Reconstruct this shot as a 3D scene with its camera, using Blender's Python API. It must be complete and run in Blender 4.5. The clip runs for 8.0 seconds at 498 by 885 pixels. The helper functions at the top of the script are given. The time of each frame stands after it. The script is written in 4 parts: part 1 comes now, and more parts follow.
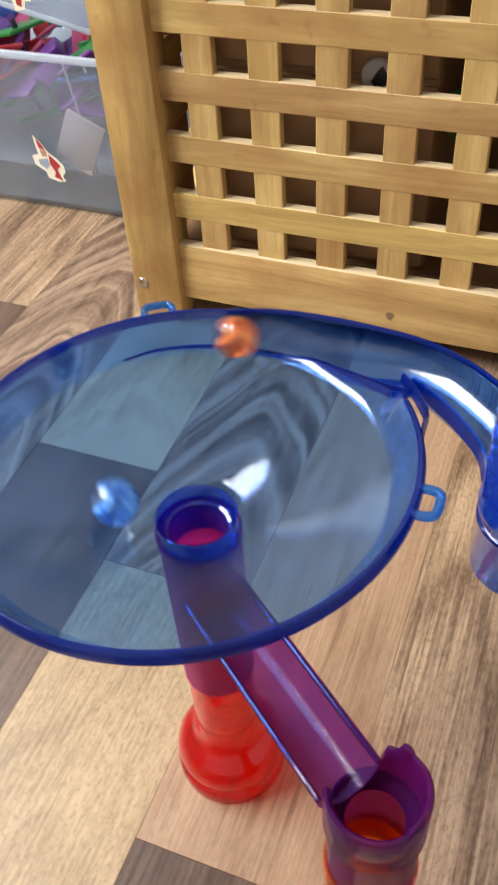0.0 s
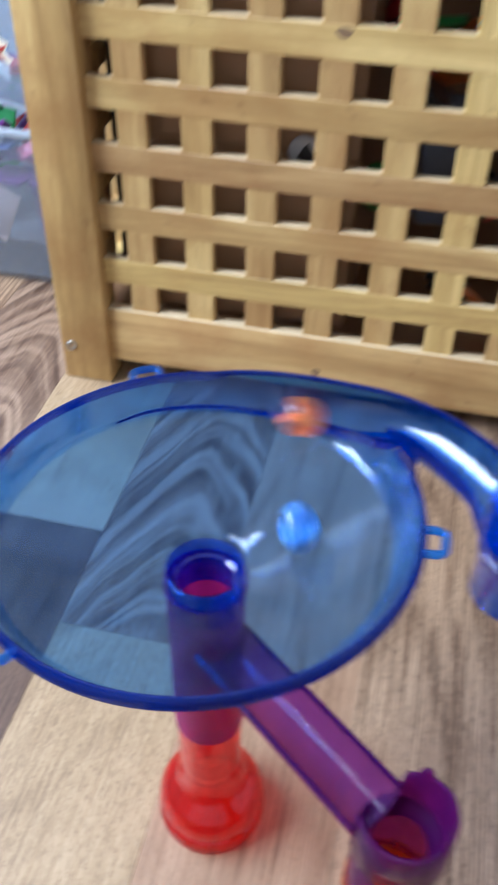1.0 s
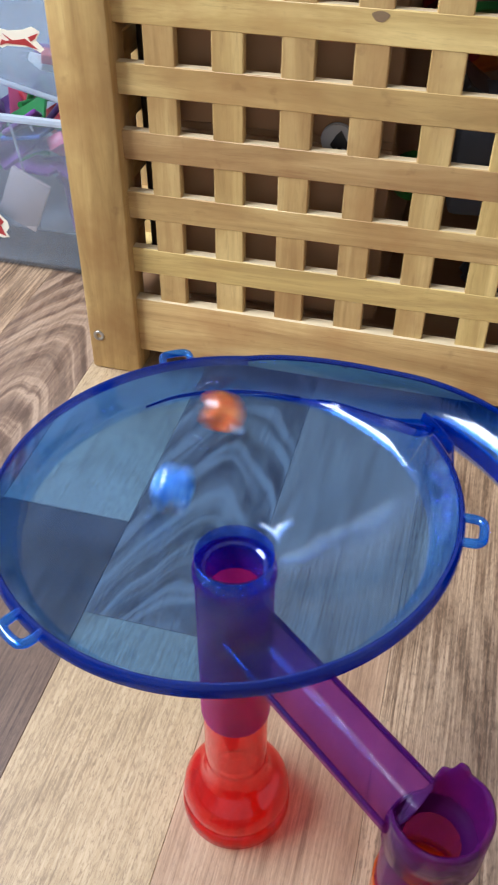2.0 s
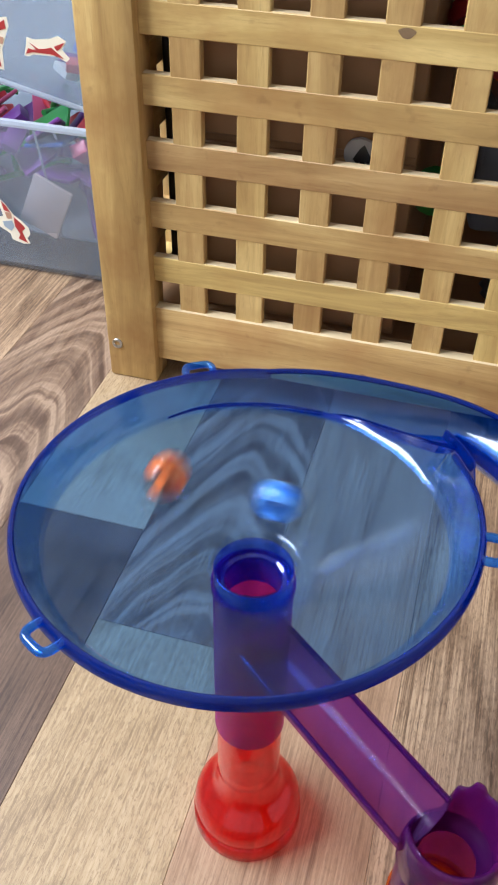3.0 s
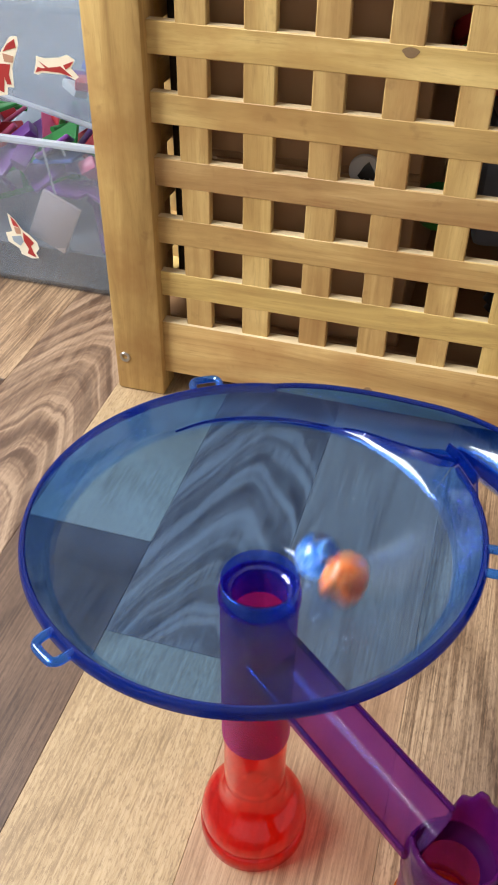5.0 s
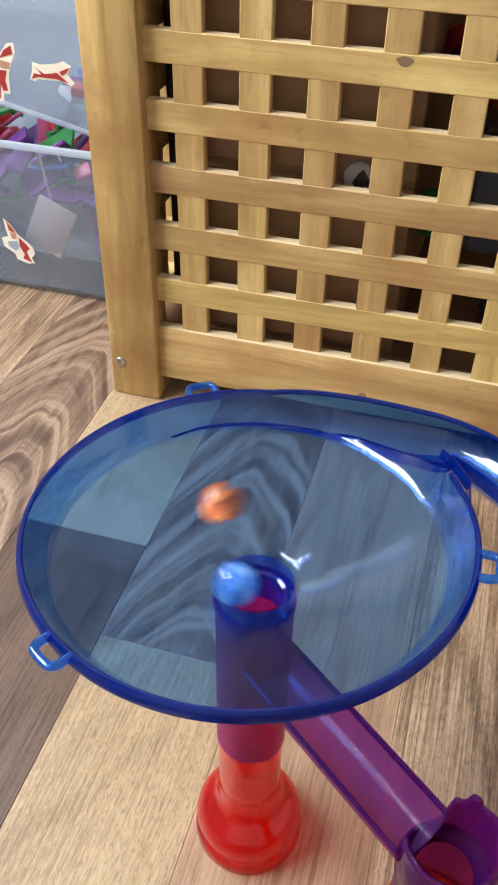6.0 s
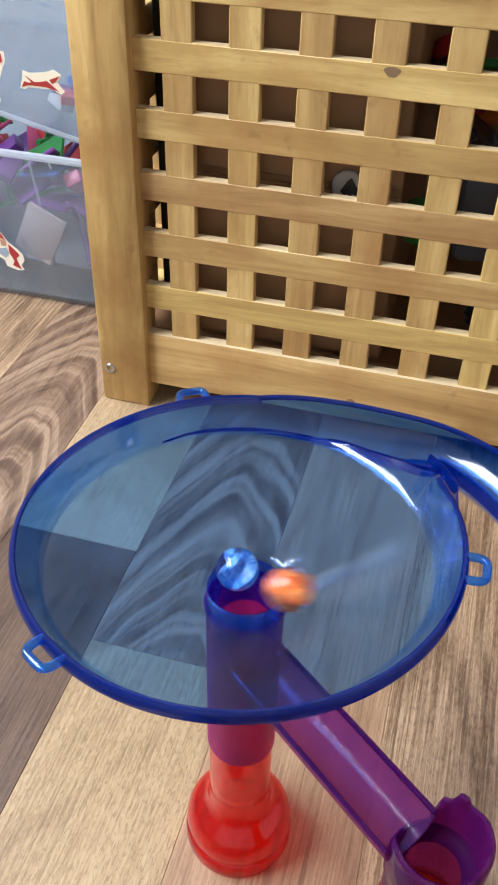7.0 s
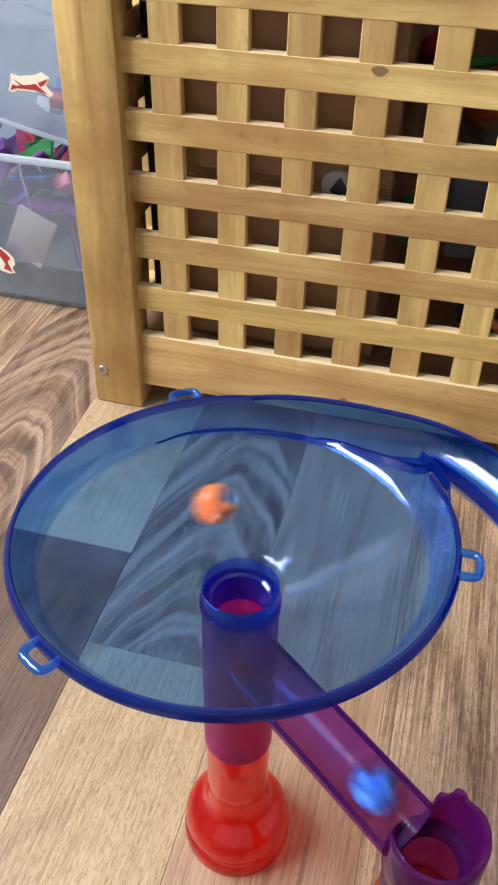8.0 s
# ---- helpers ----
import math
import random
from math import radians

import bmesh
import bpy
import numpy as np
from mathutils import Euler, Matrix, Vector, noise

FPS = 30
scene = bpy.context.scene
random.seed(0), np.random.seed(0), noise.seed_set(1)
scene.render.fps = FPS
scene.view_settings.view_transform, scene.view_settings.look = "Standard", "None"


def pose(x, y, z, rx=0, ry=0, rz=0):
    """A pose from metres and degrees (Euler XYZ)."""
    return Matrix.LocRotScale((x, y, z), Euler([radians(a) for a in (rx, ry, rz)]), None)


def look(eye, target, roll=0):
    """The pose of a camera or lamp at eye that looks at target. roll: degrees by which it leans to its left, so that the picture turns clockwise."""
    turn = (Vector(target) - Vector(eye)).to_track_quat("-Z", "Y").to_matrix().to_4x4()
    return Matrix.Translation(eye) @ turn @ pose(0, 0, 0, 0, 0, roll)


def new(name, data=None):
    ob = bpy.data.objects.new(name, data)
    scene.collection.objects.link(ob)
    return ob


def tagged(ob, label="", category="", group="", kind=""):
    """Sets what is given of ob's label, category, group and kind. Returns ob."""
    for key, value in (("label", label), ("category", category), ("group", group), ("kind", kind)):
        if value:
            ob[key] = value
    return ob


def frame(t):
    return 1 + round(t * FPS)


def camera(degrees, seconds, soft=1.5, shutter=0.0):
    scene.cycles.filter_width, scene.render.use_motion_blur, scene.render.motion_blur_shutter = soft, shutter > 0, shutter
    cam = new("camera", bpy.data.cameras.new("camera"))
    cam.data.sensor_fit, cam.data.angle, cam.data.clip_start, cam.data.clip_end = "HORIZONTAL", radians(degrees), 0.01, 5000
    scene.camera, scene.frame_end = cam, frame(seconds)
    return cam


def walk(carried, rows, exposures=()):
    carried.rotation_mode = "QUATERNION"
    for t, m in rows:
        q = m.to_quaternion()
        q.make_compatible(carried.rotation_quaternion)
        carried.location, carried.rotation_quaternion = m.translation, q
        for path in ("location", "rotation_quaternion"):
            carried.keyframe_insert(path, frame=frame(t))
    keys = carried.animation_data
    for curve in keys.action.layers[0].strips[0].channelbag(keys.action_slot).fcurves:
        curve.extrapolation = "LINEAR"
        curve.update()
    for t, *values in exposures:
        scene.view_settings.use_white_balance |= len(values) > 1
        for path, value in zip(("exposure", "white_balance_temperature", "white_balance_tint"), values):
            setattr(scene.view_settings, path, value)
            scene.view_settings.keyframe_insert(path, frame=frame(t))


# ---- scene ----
cam = camera(31.72, 8.0, soft=1.9, shutter=0.8)
PATH = [
    (0.0, 0.1011, -0.1756, 0.4190, 44.95, 3.25, 20.89),
    (0.2, 0.0995, -0.1740, 0.4250, 44.95, 4.02, 20.65),
    (0.5, 0.0542, -0.1582, 0.4315, 44.81, 2.27, 18.00),
    (0.7, 0.0447, -0.1655, 0.4253, 44.89, 0.87, 14.27),
    (1.0, 0.0603, -0.2033, 0.4337, 48.39, -0.82, 13.11),
    (1.2, 0.0711, -0.2119, 0.4400, 49.75, -1.33, 11.88),
    (1.3, 0.0707, -0.2111, 0.4356, 49.83, -1.35, 11.95),
    (1.5, 0.0683, -0.2024, 0.4252, 49.39, -0.88, 12.95),
    (2.0, 0.0573, -0.2019, 0.4245, 48.36, -0.31, 14.76),
    (3.5, 0.0524, -0.2051, 0.4298, 49.24, -1.02, 16.50),
    (4.0, 0.0516, -0.2080, 0.4327, 49.46, -1.01, 16.80),
    (4.5, 0.0534, -0.2072, 0.4308, 49.64, -0.74, 16.61),
    (5.0, 0.0539, -0.2066, 0.4309, 49.64, -0.58, 16.39),
    (6.5, 0.0539, -0.2106, 0.4349, 50.13, -1.14, 15.88),
    (7.0, 0.0541, -0.2122, 0.4354, 50.36, -1.33, 15.53),
    (7.5, 0.0549, -0.2124, 0.4357, 50.51, -1.36, 15.39),
    (8.0, 0.0548, -0.2131, 0.4363, 50.37, -0.96, 14.71),
]
walk(cam, [(t, pose(x, y, z, rx, ry, rz)) for t, x, y, z, rx, ry, rz in PATH],
     [(0.0, 0.03, 6200, 10), (0.5, 0.0, 6400, 10), (1.0, 0.05, 5000, 10), (1.5, 0.05, 5650, 10), (2.0, 0.02, 5350, 10), (3.5, 0.0, 5750, 10), (4.5, 0.0, 6100, 10), (5.0, 0.0, 6150, 10), (6.5, 0.0, 5750, 10), (8.0, 0.0, 5850, 10)])

# ---- light ----
world = bpy.data.worlds.new("world")
scene.world = world
world.use_nodes = True
wn = world.node_tree
sky = wn.nodes.new("ShaderNodeTexSky")
sky.sky_type, sky.sun_disc = "NISHITA", False
sky.sun_elevation, sky.sun_rotation = radians(38), radians(235)
wn.nodes["Background"].inputs[1].default_value = 0.12
wn.links.new(sky.outputs[0], wn.nodes["Background"].inputs[0])


def window_lamp(name, place, target, wide, high, power, colour):
    data = bpy.data.lights.new(name, "AREA")
    data.shape, data.size, data.size_y, data.energy, data.color = "RECTANGLE", wide, high, power, colour
    ob = new(name, data)
    ob.matrix_world = look(place, target)
    return ob


window_lamp("window_light", (-1.30, -0.18, 1.52), (0.0, -0.10, 0.45), 1.5, 0.8, 99, (0.98, 0.975, 0.965))
window_lamp("side_window_light", (-1.185, 1.27, 1.34), (-1.185, 0.0, 1.34), 0.25, 0.78, 2.0, (0.9, 0.96, 1.0))


# ---- materials ----
class Nodes:
    """A material's node tree with short calls."""

    def __init__(self, name):
        self.m = bpy.data.materials.new(name)
        self.m.use_nodes = True
        self.t = self.m.node_tree
        self.t.nodes.clear()
        self.out = self.t.nodes.new("ShaderNodeOutputMaterial")

    def n(self, kind, ins=None, operation="", blend=""):
        node = self.t.nodes.new("ShaderNode" + kind)
        if operation:
            node.operation = operation
        if blend:
            node.data_type, node.blend_type = "RGBA", blend
        for k, v in (ins or {}).items():
            self.put(node.inputs[k], v)
        return node

    def put(self, socket, v):
        if isinstance(v, bpy.types.NodeSocket):
            self.t.links.new(v, socket)
        else:
            socket.default_value = v

    def math(self, op, a, b=0.0):
        return self.n("Math", {0: a, 1: b}, operation=op).outputs[0]

    def mix(self, fac, a, b, blend="MIX"):
        node = self.n("Mix", {0: fac, 6: a, 7: b}, blend=blend)
        return node.outputs[2]

    def ramp(self, fac, stops):
        node = self.n("ValToRGB", {0: fac})
        els = node.color_ramp.elements
        while len(els) < len(stops):
            els.new(0.5)
        for e, (pos, col) in zip(els, stops):
            e.position, e.color = pos, (*col, 1)
        return node.outputs[0]

    def done(self, shader):
        self.t.links.new(shader, self.out.inputs[0])
        return self.m


def rgb(c):
    return (*c, 1)


def plastic(name, tint, milk_colour, milk=0.06, rough=0.06, gloss=1.0, ripple=0.006):
    """Clear tinted moulded plastic: thin walls that colour what is behind them, with a smooth gloss."""
    k = Nodes(name)
    co = k.n("TexCoord").outputs["Object"]
    bump = k.n("Bump", {"Strength": ripple, "Distance": 0.0008, "Height": k.n("TexNoise", {"Vector": co, "Scale": 45.0, "Detail": 1.0}).outputs[0]})
    smear = k.n("TexNoise", {"Vector": co, "Scale": 60.0, "Detail": 3.0}).outputs[0]
    tin = k.mix(k.math("MULTIPLY", smear, 0.25), rgb(tint), rgb([c * 0.88 for c in tint]))
    clear = k.n("BsdfTransparent", {"Color": tin}).outputs[0]
    body = k.n("BsdfTranslucent", {"Color": rgb(milk_colour)}).outputs[0]
    body2 = k.n("BsdfDiffuse", {"Color": rgb(milk_colour)}).outputs[0]
    solid = k.n("MixShader", {0: 0.5, 1: body, 2: body2}).outputs[0]
    inner = k.n("MixShader", {0: milk, 1: clear, 2: solid}).outputs[0]
    face = k.n("LayerWeight", {"Blend": 0.5, "Normal": bump.outputs[0]}).outputs["Facing"]
    fres = k.math("ADD", k.math("MULTIPLY", k.math("POWER", face, 4.0), 0.75 * gloss), 0.045 * gloss)
    glossy = k.n("BsdfGlossy", {"Color": (1, 1, 1, 1), "Roughness": rough, "Normal": bump.outputs[0]}).outputs[0]
    return k.done(k.n("MixShader", {0: fres, 1: inner, 2: glossy}).outputs[0])


def table_wood(name, axis, deep=1.13, mottle=0.6):
    """Oiled honey-coloured hardwood, grain along one axis."""
    k = Nodes(name)
    co = k.n("TexCoord").outputs["Object"]
    rnd = k.n("ObjectInfo").outputs["Random"]
    shift = k.n("CombineXYZ", {0: k.math("MULTIPLY", rnd, 3.1), 1: k.math("MULTIPLY", rnd, 7.7), 2: k.math("MULTIPLY", rnd, 5.3)}).outputs[0]
    moved = k.n("VectorMath", {0: co, 1: shift}, operation="ADD").outputs[0]
    scale = [26.0, 26.0, 26.0]
    scale["xyz".index(axis)] = 2.2
    stretched = k.n("VectorMath", {0: moved, 1: scale}, operation="MULTIPLY").outputs[0]
    grain = k.n("TexNoise", {"Vector": stretched, "Scale": 2.0, "Detail": 6.0, "Roughness": 0.62, "Distortion": 0.9}).outputs[0]
    fine = k.n("TexNoise", {"Vector": stretched, "Scale": 16.0, "Detail": 4.0, "Roughness": 0.7}).outputs[0]
    blot = k.n("TexNoise", {"Vector": moved, "Scale": 13.0, "Detail": 4.0, "Roughness": 0.6}).outputs[0]
    spot = k.n("TexNoise", {"Vector": moved, "Scale": 70.0, "Detail": 3.0}).outputs[0]
    stops = [(0.28, (0.28, 0.163, 0.052)), (0.48, (0.42, 0.263, 0.088)), (0.68, (0.57, 0.388, 0.146))]
    col = k.ramp(grain, [(p, (c[0] * deep, c[1] * deep ** 1.4, c[2] * deep ** 1.7)) for p, c in stops])
    lines = k.n("MapRange", {0: fine, 1: 0.54, 2: 0.74, 3: 0.0, 4: 0.38}).outputs[0]
    col = k.mix(lines, col, (0.20, 0.105, 0.034, 1))
    col = k.mix(k.n("MapRange", {0: blot, 1: 0.45, 2: 0.68, 3: 0.0, 4: mottle}).outputs[0], col, (0.29 * deep, 0.150 * deep, 0.046 * deep, 1))
    col = k.mix(k.n("MapRange", {0: spot, 1: 0.66, 2: 0.76, 3: 0.0, 4: 0.35}).outputs[0], col, (0.17, 0.08, 0.028, 1))
    tone = k.n("HueSaturation", {"Color": col, "Hue": k.math("ADD", 0.49, k.math("MULTIPLY", rnd, 0.02)), "Saturation": 1.0, "Value": k.math("ADD", 0.86, k.math("MULTIPLY", rnd, 0.38))}).outputs[0]
    bump = k.n("Bump", {"Strength": 0.25, "Distance": 0.0006, "Height": k.math("ADD", grain, fine)})
    sh = k.n("BsdfPrincipled", {"Base Color": tone, "Roughness": k.math("ADD", 0.38, k.math("MULTIPLY", fine, 0.2)), "Normal": bump.outputs[0]})
    sh.inputs["Specular IOR Level"].default_value = 0.4
    return k.done(sh.outputs[0])


def floor_wood(name, dark, mid, light, wave=0.5, pores=0.5, swirl=0.0, seed=0.0, fleck=0.3):
    """Printed wood strip of a laminate floor, grain along y."""
    dark, mid, light = [[c * 0.88 for c in shade] for shade in (dark, mid, light)]
    k = Nodes(name)
    co = k.n("TexCoord").outputs["Object"]
    rnd = k.n("ObjectInfo").outputs["Random"]
    off = k.n("CombineXYZ", {0: k.math("MULTIPLY", rnd, 9.0), 1: k.math("MULTIPLY", rnd, 23.0), 2: seed}).outputs[0]
    moved = k.n("VectorMath", {0: co, 1: off}, operation="ADD").outputs[0]
    s1 = k.n("VectorMath", {0: moved, 1: (16.0, 3.0, 1.0)}, operation="MULTIPLY").outputs[0]
    s2 = k.n("VectorMath", {0: moved, 1: (620.0, 11.0, 1.0)}, operation="MULTIPLY").outputs[0]
    s3 = k.n("VectorMath", {0: moved, 1: (1500.0, 75.0, 1.0)}, operation="MULTIPLY").outputs[0]
    figure = k.n("TexNoise", {"Vector": s1, "Scale": 1.0, "Detail": 2.0, "Distortion": wave}).outputs[0]
    part_x = k.n("SeparateXYZ", {0: co}).outputs
    aside = k.math("SUBTRACT", part_x[0], 0.010)
    bent = k.math("SUBTRACT", k.math("SQRT", k.math("ADD", k.math("MULTIPLY", aside, aside), 0.00045)), 0.0212)
    arch = k.math("ADD", part_x[1], k.math("MULTIPLY", bent, 2.8))
    turned = k.math("ADD", k.math("MULTIPLY", figure, 11.0 if swirl else 22.0), k.math("MULTIPLY", arch, 150.0 * swirl))
    rings = k.math("ADD", k.math("MULTIPLY", k.math("SINE", turned), 0.34), k.math("MULTIPLY", k.math("SINE", k.math("MULTIPLY", turned, 2.7)), 0.10))
    rings = k.math("ADD", rings, 0.5)
    if swirl:
        # uneven year rings: bands of changing width, pale lines between them
        along = k.n("CombineXYZ", {0: k.math("MULTIPLY", turned, 0.34), 1: k.math("MULTIPLY", part_x[0], 5.0), 2: rnd}).outputs[0]
        bands = k.n("TexNoise", {"Vector": along, "Scale": 1.0, "Detail": 3.0, "Roughness": 0.6}).outputs[0]
        rings = k.math("ADD", k.math("MULTIPLY", rings, 0.30), k.n("MapRange", {0: bands, 1: 0.36, 2: 0.64, 3: 0.0, 4: 0.70}).outputs[0])
    streak = k.n("TexNoise", {"Vector": s2, "Scale": 1.0, "Detail": 4.0, "Roughness": 0.65}).outputs[0]
    pore = k.n("TexNoise", {"Vector": s3, "Scale": 1.0, "Detail": 4.0, "Roughness": 0.7}).outputs[0]
    drawn = k.n("VectorMath", {0: moved, 1: (1.6, 0.22, 1.0)}, operation="MULTIPLY").outputs[0]
    cloud = k.n("TexNoise", {"Vector": drawn, "Scale": 55.0, "Detail": 4.0, "Roughness": 0.65}).outputs[0]
    f = k.math("ADD", k.math("MULTIPLY", rings, 0.18 + 0.30 * swirl), k.math("MULTIPLY", streak, 0.82 - 0.38 * swirl))
    col = k.ramp(f, [(0.30, dark), (0.46, mid), (0.62, light)])
    hole = k.math("MULTIPLY", k.n("MapRange", {0: pore, 1: 0.54, 2: 0.68, 3: 0.0, 4: pores}).outputs[0], k.n("MapRange", {0: cloud, 1: 0.35, 2: 0.60, 3: 0.35, 4: 1.0}).outputs[0])
    col = k.mix(hole, col, rgb([c * 0.55 for c in dark]))
    col = k.mix(k.n("MapRange", {0: cloud, 1: 0.42, 2: 0.70, 3: 0.0, 4: 0.45}).outputs[0], col, rgb(light))
    s4 = k.n("VectorMath", {0: moved, 1: (620.0, 190.0, 1.0)}, operation="MULTIPLY").outputs[0]
    specks = k.n("TexNoise", {"Vector": s4, "Scale": 1.0, "Detail": 4.0, "Roughness": 0.7, "Distortion": 0.6}).outputs[0]
    col = k.mix(k.n("MapRange", {0: specks, 1: 0.50, 2: 0.66, 3: 0.0, 4: fleck}).outputs[0], col, rgb(dark))
    col = k.mix(k.n("MapRange", {0: specks, 1: 0.46, 2: 0.34, 3: 0.0, 4: fleck * 0.5}).outputs[0], col, rgb([c * 1.12 for c in light]))
    bump = k.n("Bump", {"Strength": 0.15, "Distance": 0.0003, "Height": streak})
    sh = k.n("BsdfPrincipled", {"Base Color": col, "Roughness": k.math("ADD", 0.34, k.math("MULTIPLY", streak, 0.18)), "Normal": bump.outputs[0]})
    sh.inputs["Specular IOR Level"].default_value = 0.36
    return k.done(sh.outputs[0])


def plain(name, colour, rough=0.5, metal=0.0, vary=0.15, scale=30.0, spec=0.5):
    k = Nodes(name)
    co = k.n("TexCoord").outputs["Object"]
    nz = k.n("TexNoise", {"Vector": co, "Scale": scale, "Detail": 4.0}).outputs[0]
    col = k.mix(k.math("MULTIPLY", nz, vary * 2), rgb(colour), rgb([c * 0.7 for c in colour]))
    bump = k.n("Bump", {"Strength": 0.1, "Distance": 0.0006, "Height": nz})
    sh = k.n("BsdfPrincipled", {"Base Color": col, "Roughness": rough, "Metallic": metal, "Normal": bump.outputs[0]})
    sh.inputs["Specular IOR Level"].default_value = spec
    return k.done(sh.outputs[0])


def glass(name):
    k = Nodes(name)
    sh = k.n("BsdfPrincipled", {"Base Color": (0.93, 0.97, 1.0, 1), "Roughness": 0.02, "IOR": 1.5, "Transmission Weight": 1.0})
    return k.done(sh.outputs[0])


def swirl_paint(name, a, b):
    """Opaque coloured glass with lighter streaks."""
    k = Nodes(name)
    co = k.n("TexCoord").outputs["Object"]
    nz = k.n("TexNoise", {"Vector": co, "Scale": 260.0, "Detail": 3.0, "Distortion": 1.5}).outputs[0]
    col = k.ramp(nz, [(0.4, a), (0.62, b)])
    sh = k.n("BsdfPrincipled", {"Base Color": col, "Roughness": 0.3})
    return k.done(sh.outputs[0])


BLUE_WALL = plastic("blue_wall_plastic", (0.31, 0.56, 1.0), (0.03, 0.20, 0.75), 0.04, 0.11, 1.1)
BLUE = plastic("blue_clear_plastic", (0.44, 0.66, 1.0), (0.04, 0.22, 0.72), 0.015, 0.10, 0.55)
BLUE_EDGE = plastic("blue_thick_plastic", (0.06, 0.18, 0.62), (0.005, 0.034, 0.32), 0.34, 0.08, 0.6)
BLUE_LOOP = plastic("blue_loop_plastic", (0.22, 0.55, 1.0), (0.02, 0.26, 0.95), 0.14, 0.06, 1.0)
BLUE_NECK = plastic("blue_neck_plastic", (0.24, 0.40, 0.95), (0.01, 0.10, 0.66), 0.12, 0.06, 1.0)
BLUE_TOWER = plastic("blue_socket_plastic", (0.34, 0.52, 0.93), (0.01, 0.10, 0.75), 0.10, 0.06, 1.0)
PURPLE = plastic("purple_clear_plastic", (0.70, 0.36, 0.62), (0.40, 0.11, 0.32), 0.28, 0.14, 0.18)
PURPLE_TUBE = plastic("purple_tube_plastic", (0.74, 0.19, 0.62), (0.52, 0.03, 0.44), 0.24, 0.10, 0.25)
PURPLE_EDGE = plastic("purple_thick_plastic", (0.47, 0.11, 0.44), (0.26, 0.02, 0.24), 0.28, 0.12, 0.6)
PURPLE_DENSE = plastic("purple_inner_plastic", (0.36, 0.07, 0.30), (0.16, 0.012, 0.11), 0.5, 0.35, 0.1)
RED = plastic("red_clear_plastic", (0.96, 0.20, 0.16), (0.90, 0.035, 0.025), 0.07, 0.05, 0.9)
ORANGE = plastic("orange_clear_plastic", (0.98, 0.45, 0.10), (0.95, 0.25, 0.02), 0.30, 0.09, 0.8)
TUB = plastic("milky_storage_plastic", (0.90, 0.93, 0.96), (0.58, 0.66, 0.76), 0.24, 0.22, 0.9)
TUB_RIM = plastic("milky_rim_plastic", (0.85, 0.88, 0.92), (0.75, 0.80, 0.85), 0.5, 0.25, 0.7)
GLASS = glass("clear_marble_glass")
# paler wood for upper faces, with the light falling there put into the colour
LIT_EDGE = plain("lit_wood_edge", (0.66, 0.51, 0.29), 0.6, 0.0, 0.3, 90)
WOOD_X = table_wood("honey_wood_along", "x")
WOOD_Y = table_wood("honey_wood_across", "y")
WOOD_Z = table_wood("honey_wood_upright", "z")
WOOD_POST = table_wood("brown_wood_post", "z", 1.0, 1.0)
PALE = floor_wood("pale_strip", (0.21, 0.135, 0.070), (0.37, 0.252, 0.130), (0.49, 0.350, 0.195), 0.6, 0.8, 0.30, 1.0, 0.7)
TAN = floor_wood("tan_strip", (0.17, 0.095, 0.052), (0.30, 0.18, 0.10), (0.41, 0.265, 0.155), 0.5, 0.8, 0.0, 4.0)
WALNUT = floor_wood("walnut_strip", (0.040, 0.021, 0.012), (0.082, 0.046, 0.027), (0.150, 0.090, 0.055), 0.6, 0.7, 0.0, 7.0, 0.4)
FIGURED = floor_wood("figured_walnut_strip", (0.085, 0.046, 0.026), (0.165, 0.098, 0.058), (0.36, 0.245, 0.155), 0.9, 0.35, 1.0, 2.0)
STREAKY = floor_wood("streaky_strip", (0.050, 0.027, 0.014), (0.185, 0.110, 0.060), (0.46, 0.310, 0.180), 0.4, 0.9, 0.0, 9.0, 0.45)
METAL = plain("zinc_screw", (0.55, 0.55, 0.52), 0.3, 1.0, 0.2, 400)
WALL = plain("painted_wall", (0.60, 0.59, 0.57), 0.8, 0.0, 0.1, 6)
CEIL = plain("painted_ceiling", (0.8, 0.8, 0.79), 0.9, 0.0, 0.05, 6)
SUB = plain("subfloor_dark", (0.05, 0.035, 0.025), 0.8)
FRAME = plain("white_frame", (0.8, 0.8, 0.8), 0.4)
DARKWOOD = plain("dark_inner_board", (0.37, 0.205, 0.092), 0.6, 0.0, 0.4, 25)


# ---- mesh helpers ----
def finish(bm, name, mat, smooth=40):
    bmesh.ops.recalc_face_normals(bm, faces=bm.faces)
    me = bpy.data.meshes.new(name)
    bm.to_mesh(me)
    bm.free()
    me.materials.append(mat)
    if smooth:
        me.shade_smooth()
        me.set_sharp_from_angle(angle=radians(smooth))
    return me


def thing(name, label, category, m=None, group="", kind=""):
    ob = new(name)
    ob.matrix_world = m or Matrix()
    return tagged(ob, label, category, group, kind)


def part(name, bm, mat, parent=None, label="", smooth=40, at=None):
    ob = new(name, finish(bm, name, mat, smooth))
    if parent:
        ob.parent = parent
    if at is not None:
        ob.matrix_basis = at
    if label:
        ob["label"] = label
    return ob


def box_bm(x0, x1, y0, y1, z0, z1, bevel=0.0, seg=2):
    bm = bmesh.new()
    bmesh.ops.create_cube(bm, size=1.0)
    for v in bm.verts:
        v.co = Vector(((x0 + x1) / 2 + v.co.x * (x1 - x0), (y0 + y1) / 2 + v.co.y * (y1 - y0), (z0 + z1) / 2 + v.co.z * (z1 - z0)))
    if bevel:
        bmesh.ops.bevel(bm, geom=bm.edges[:], offset=bevel, segments=seg, affect="EDGES", profile=0.5)
    return bm


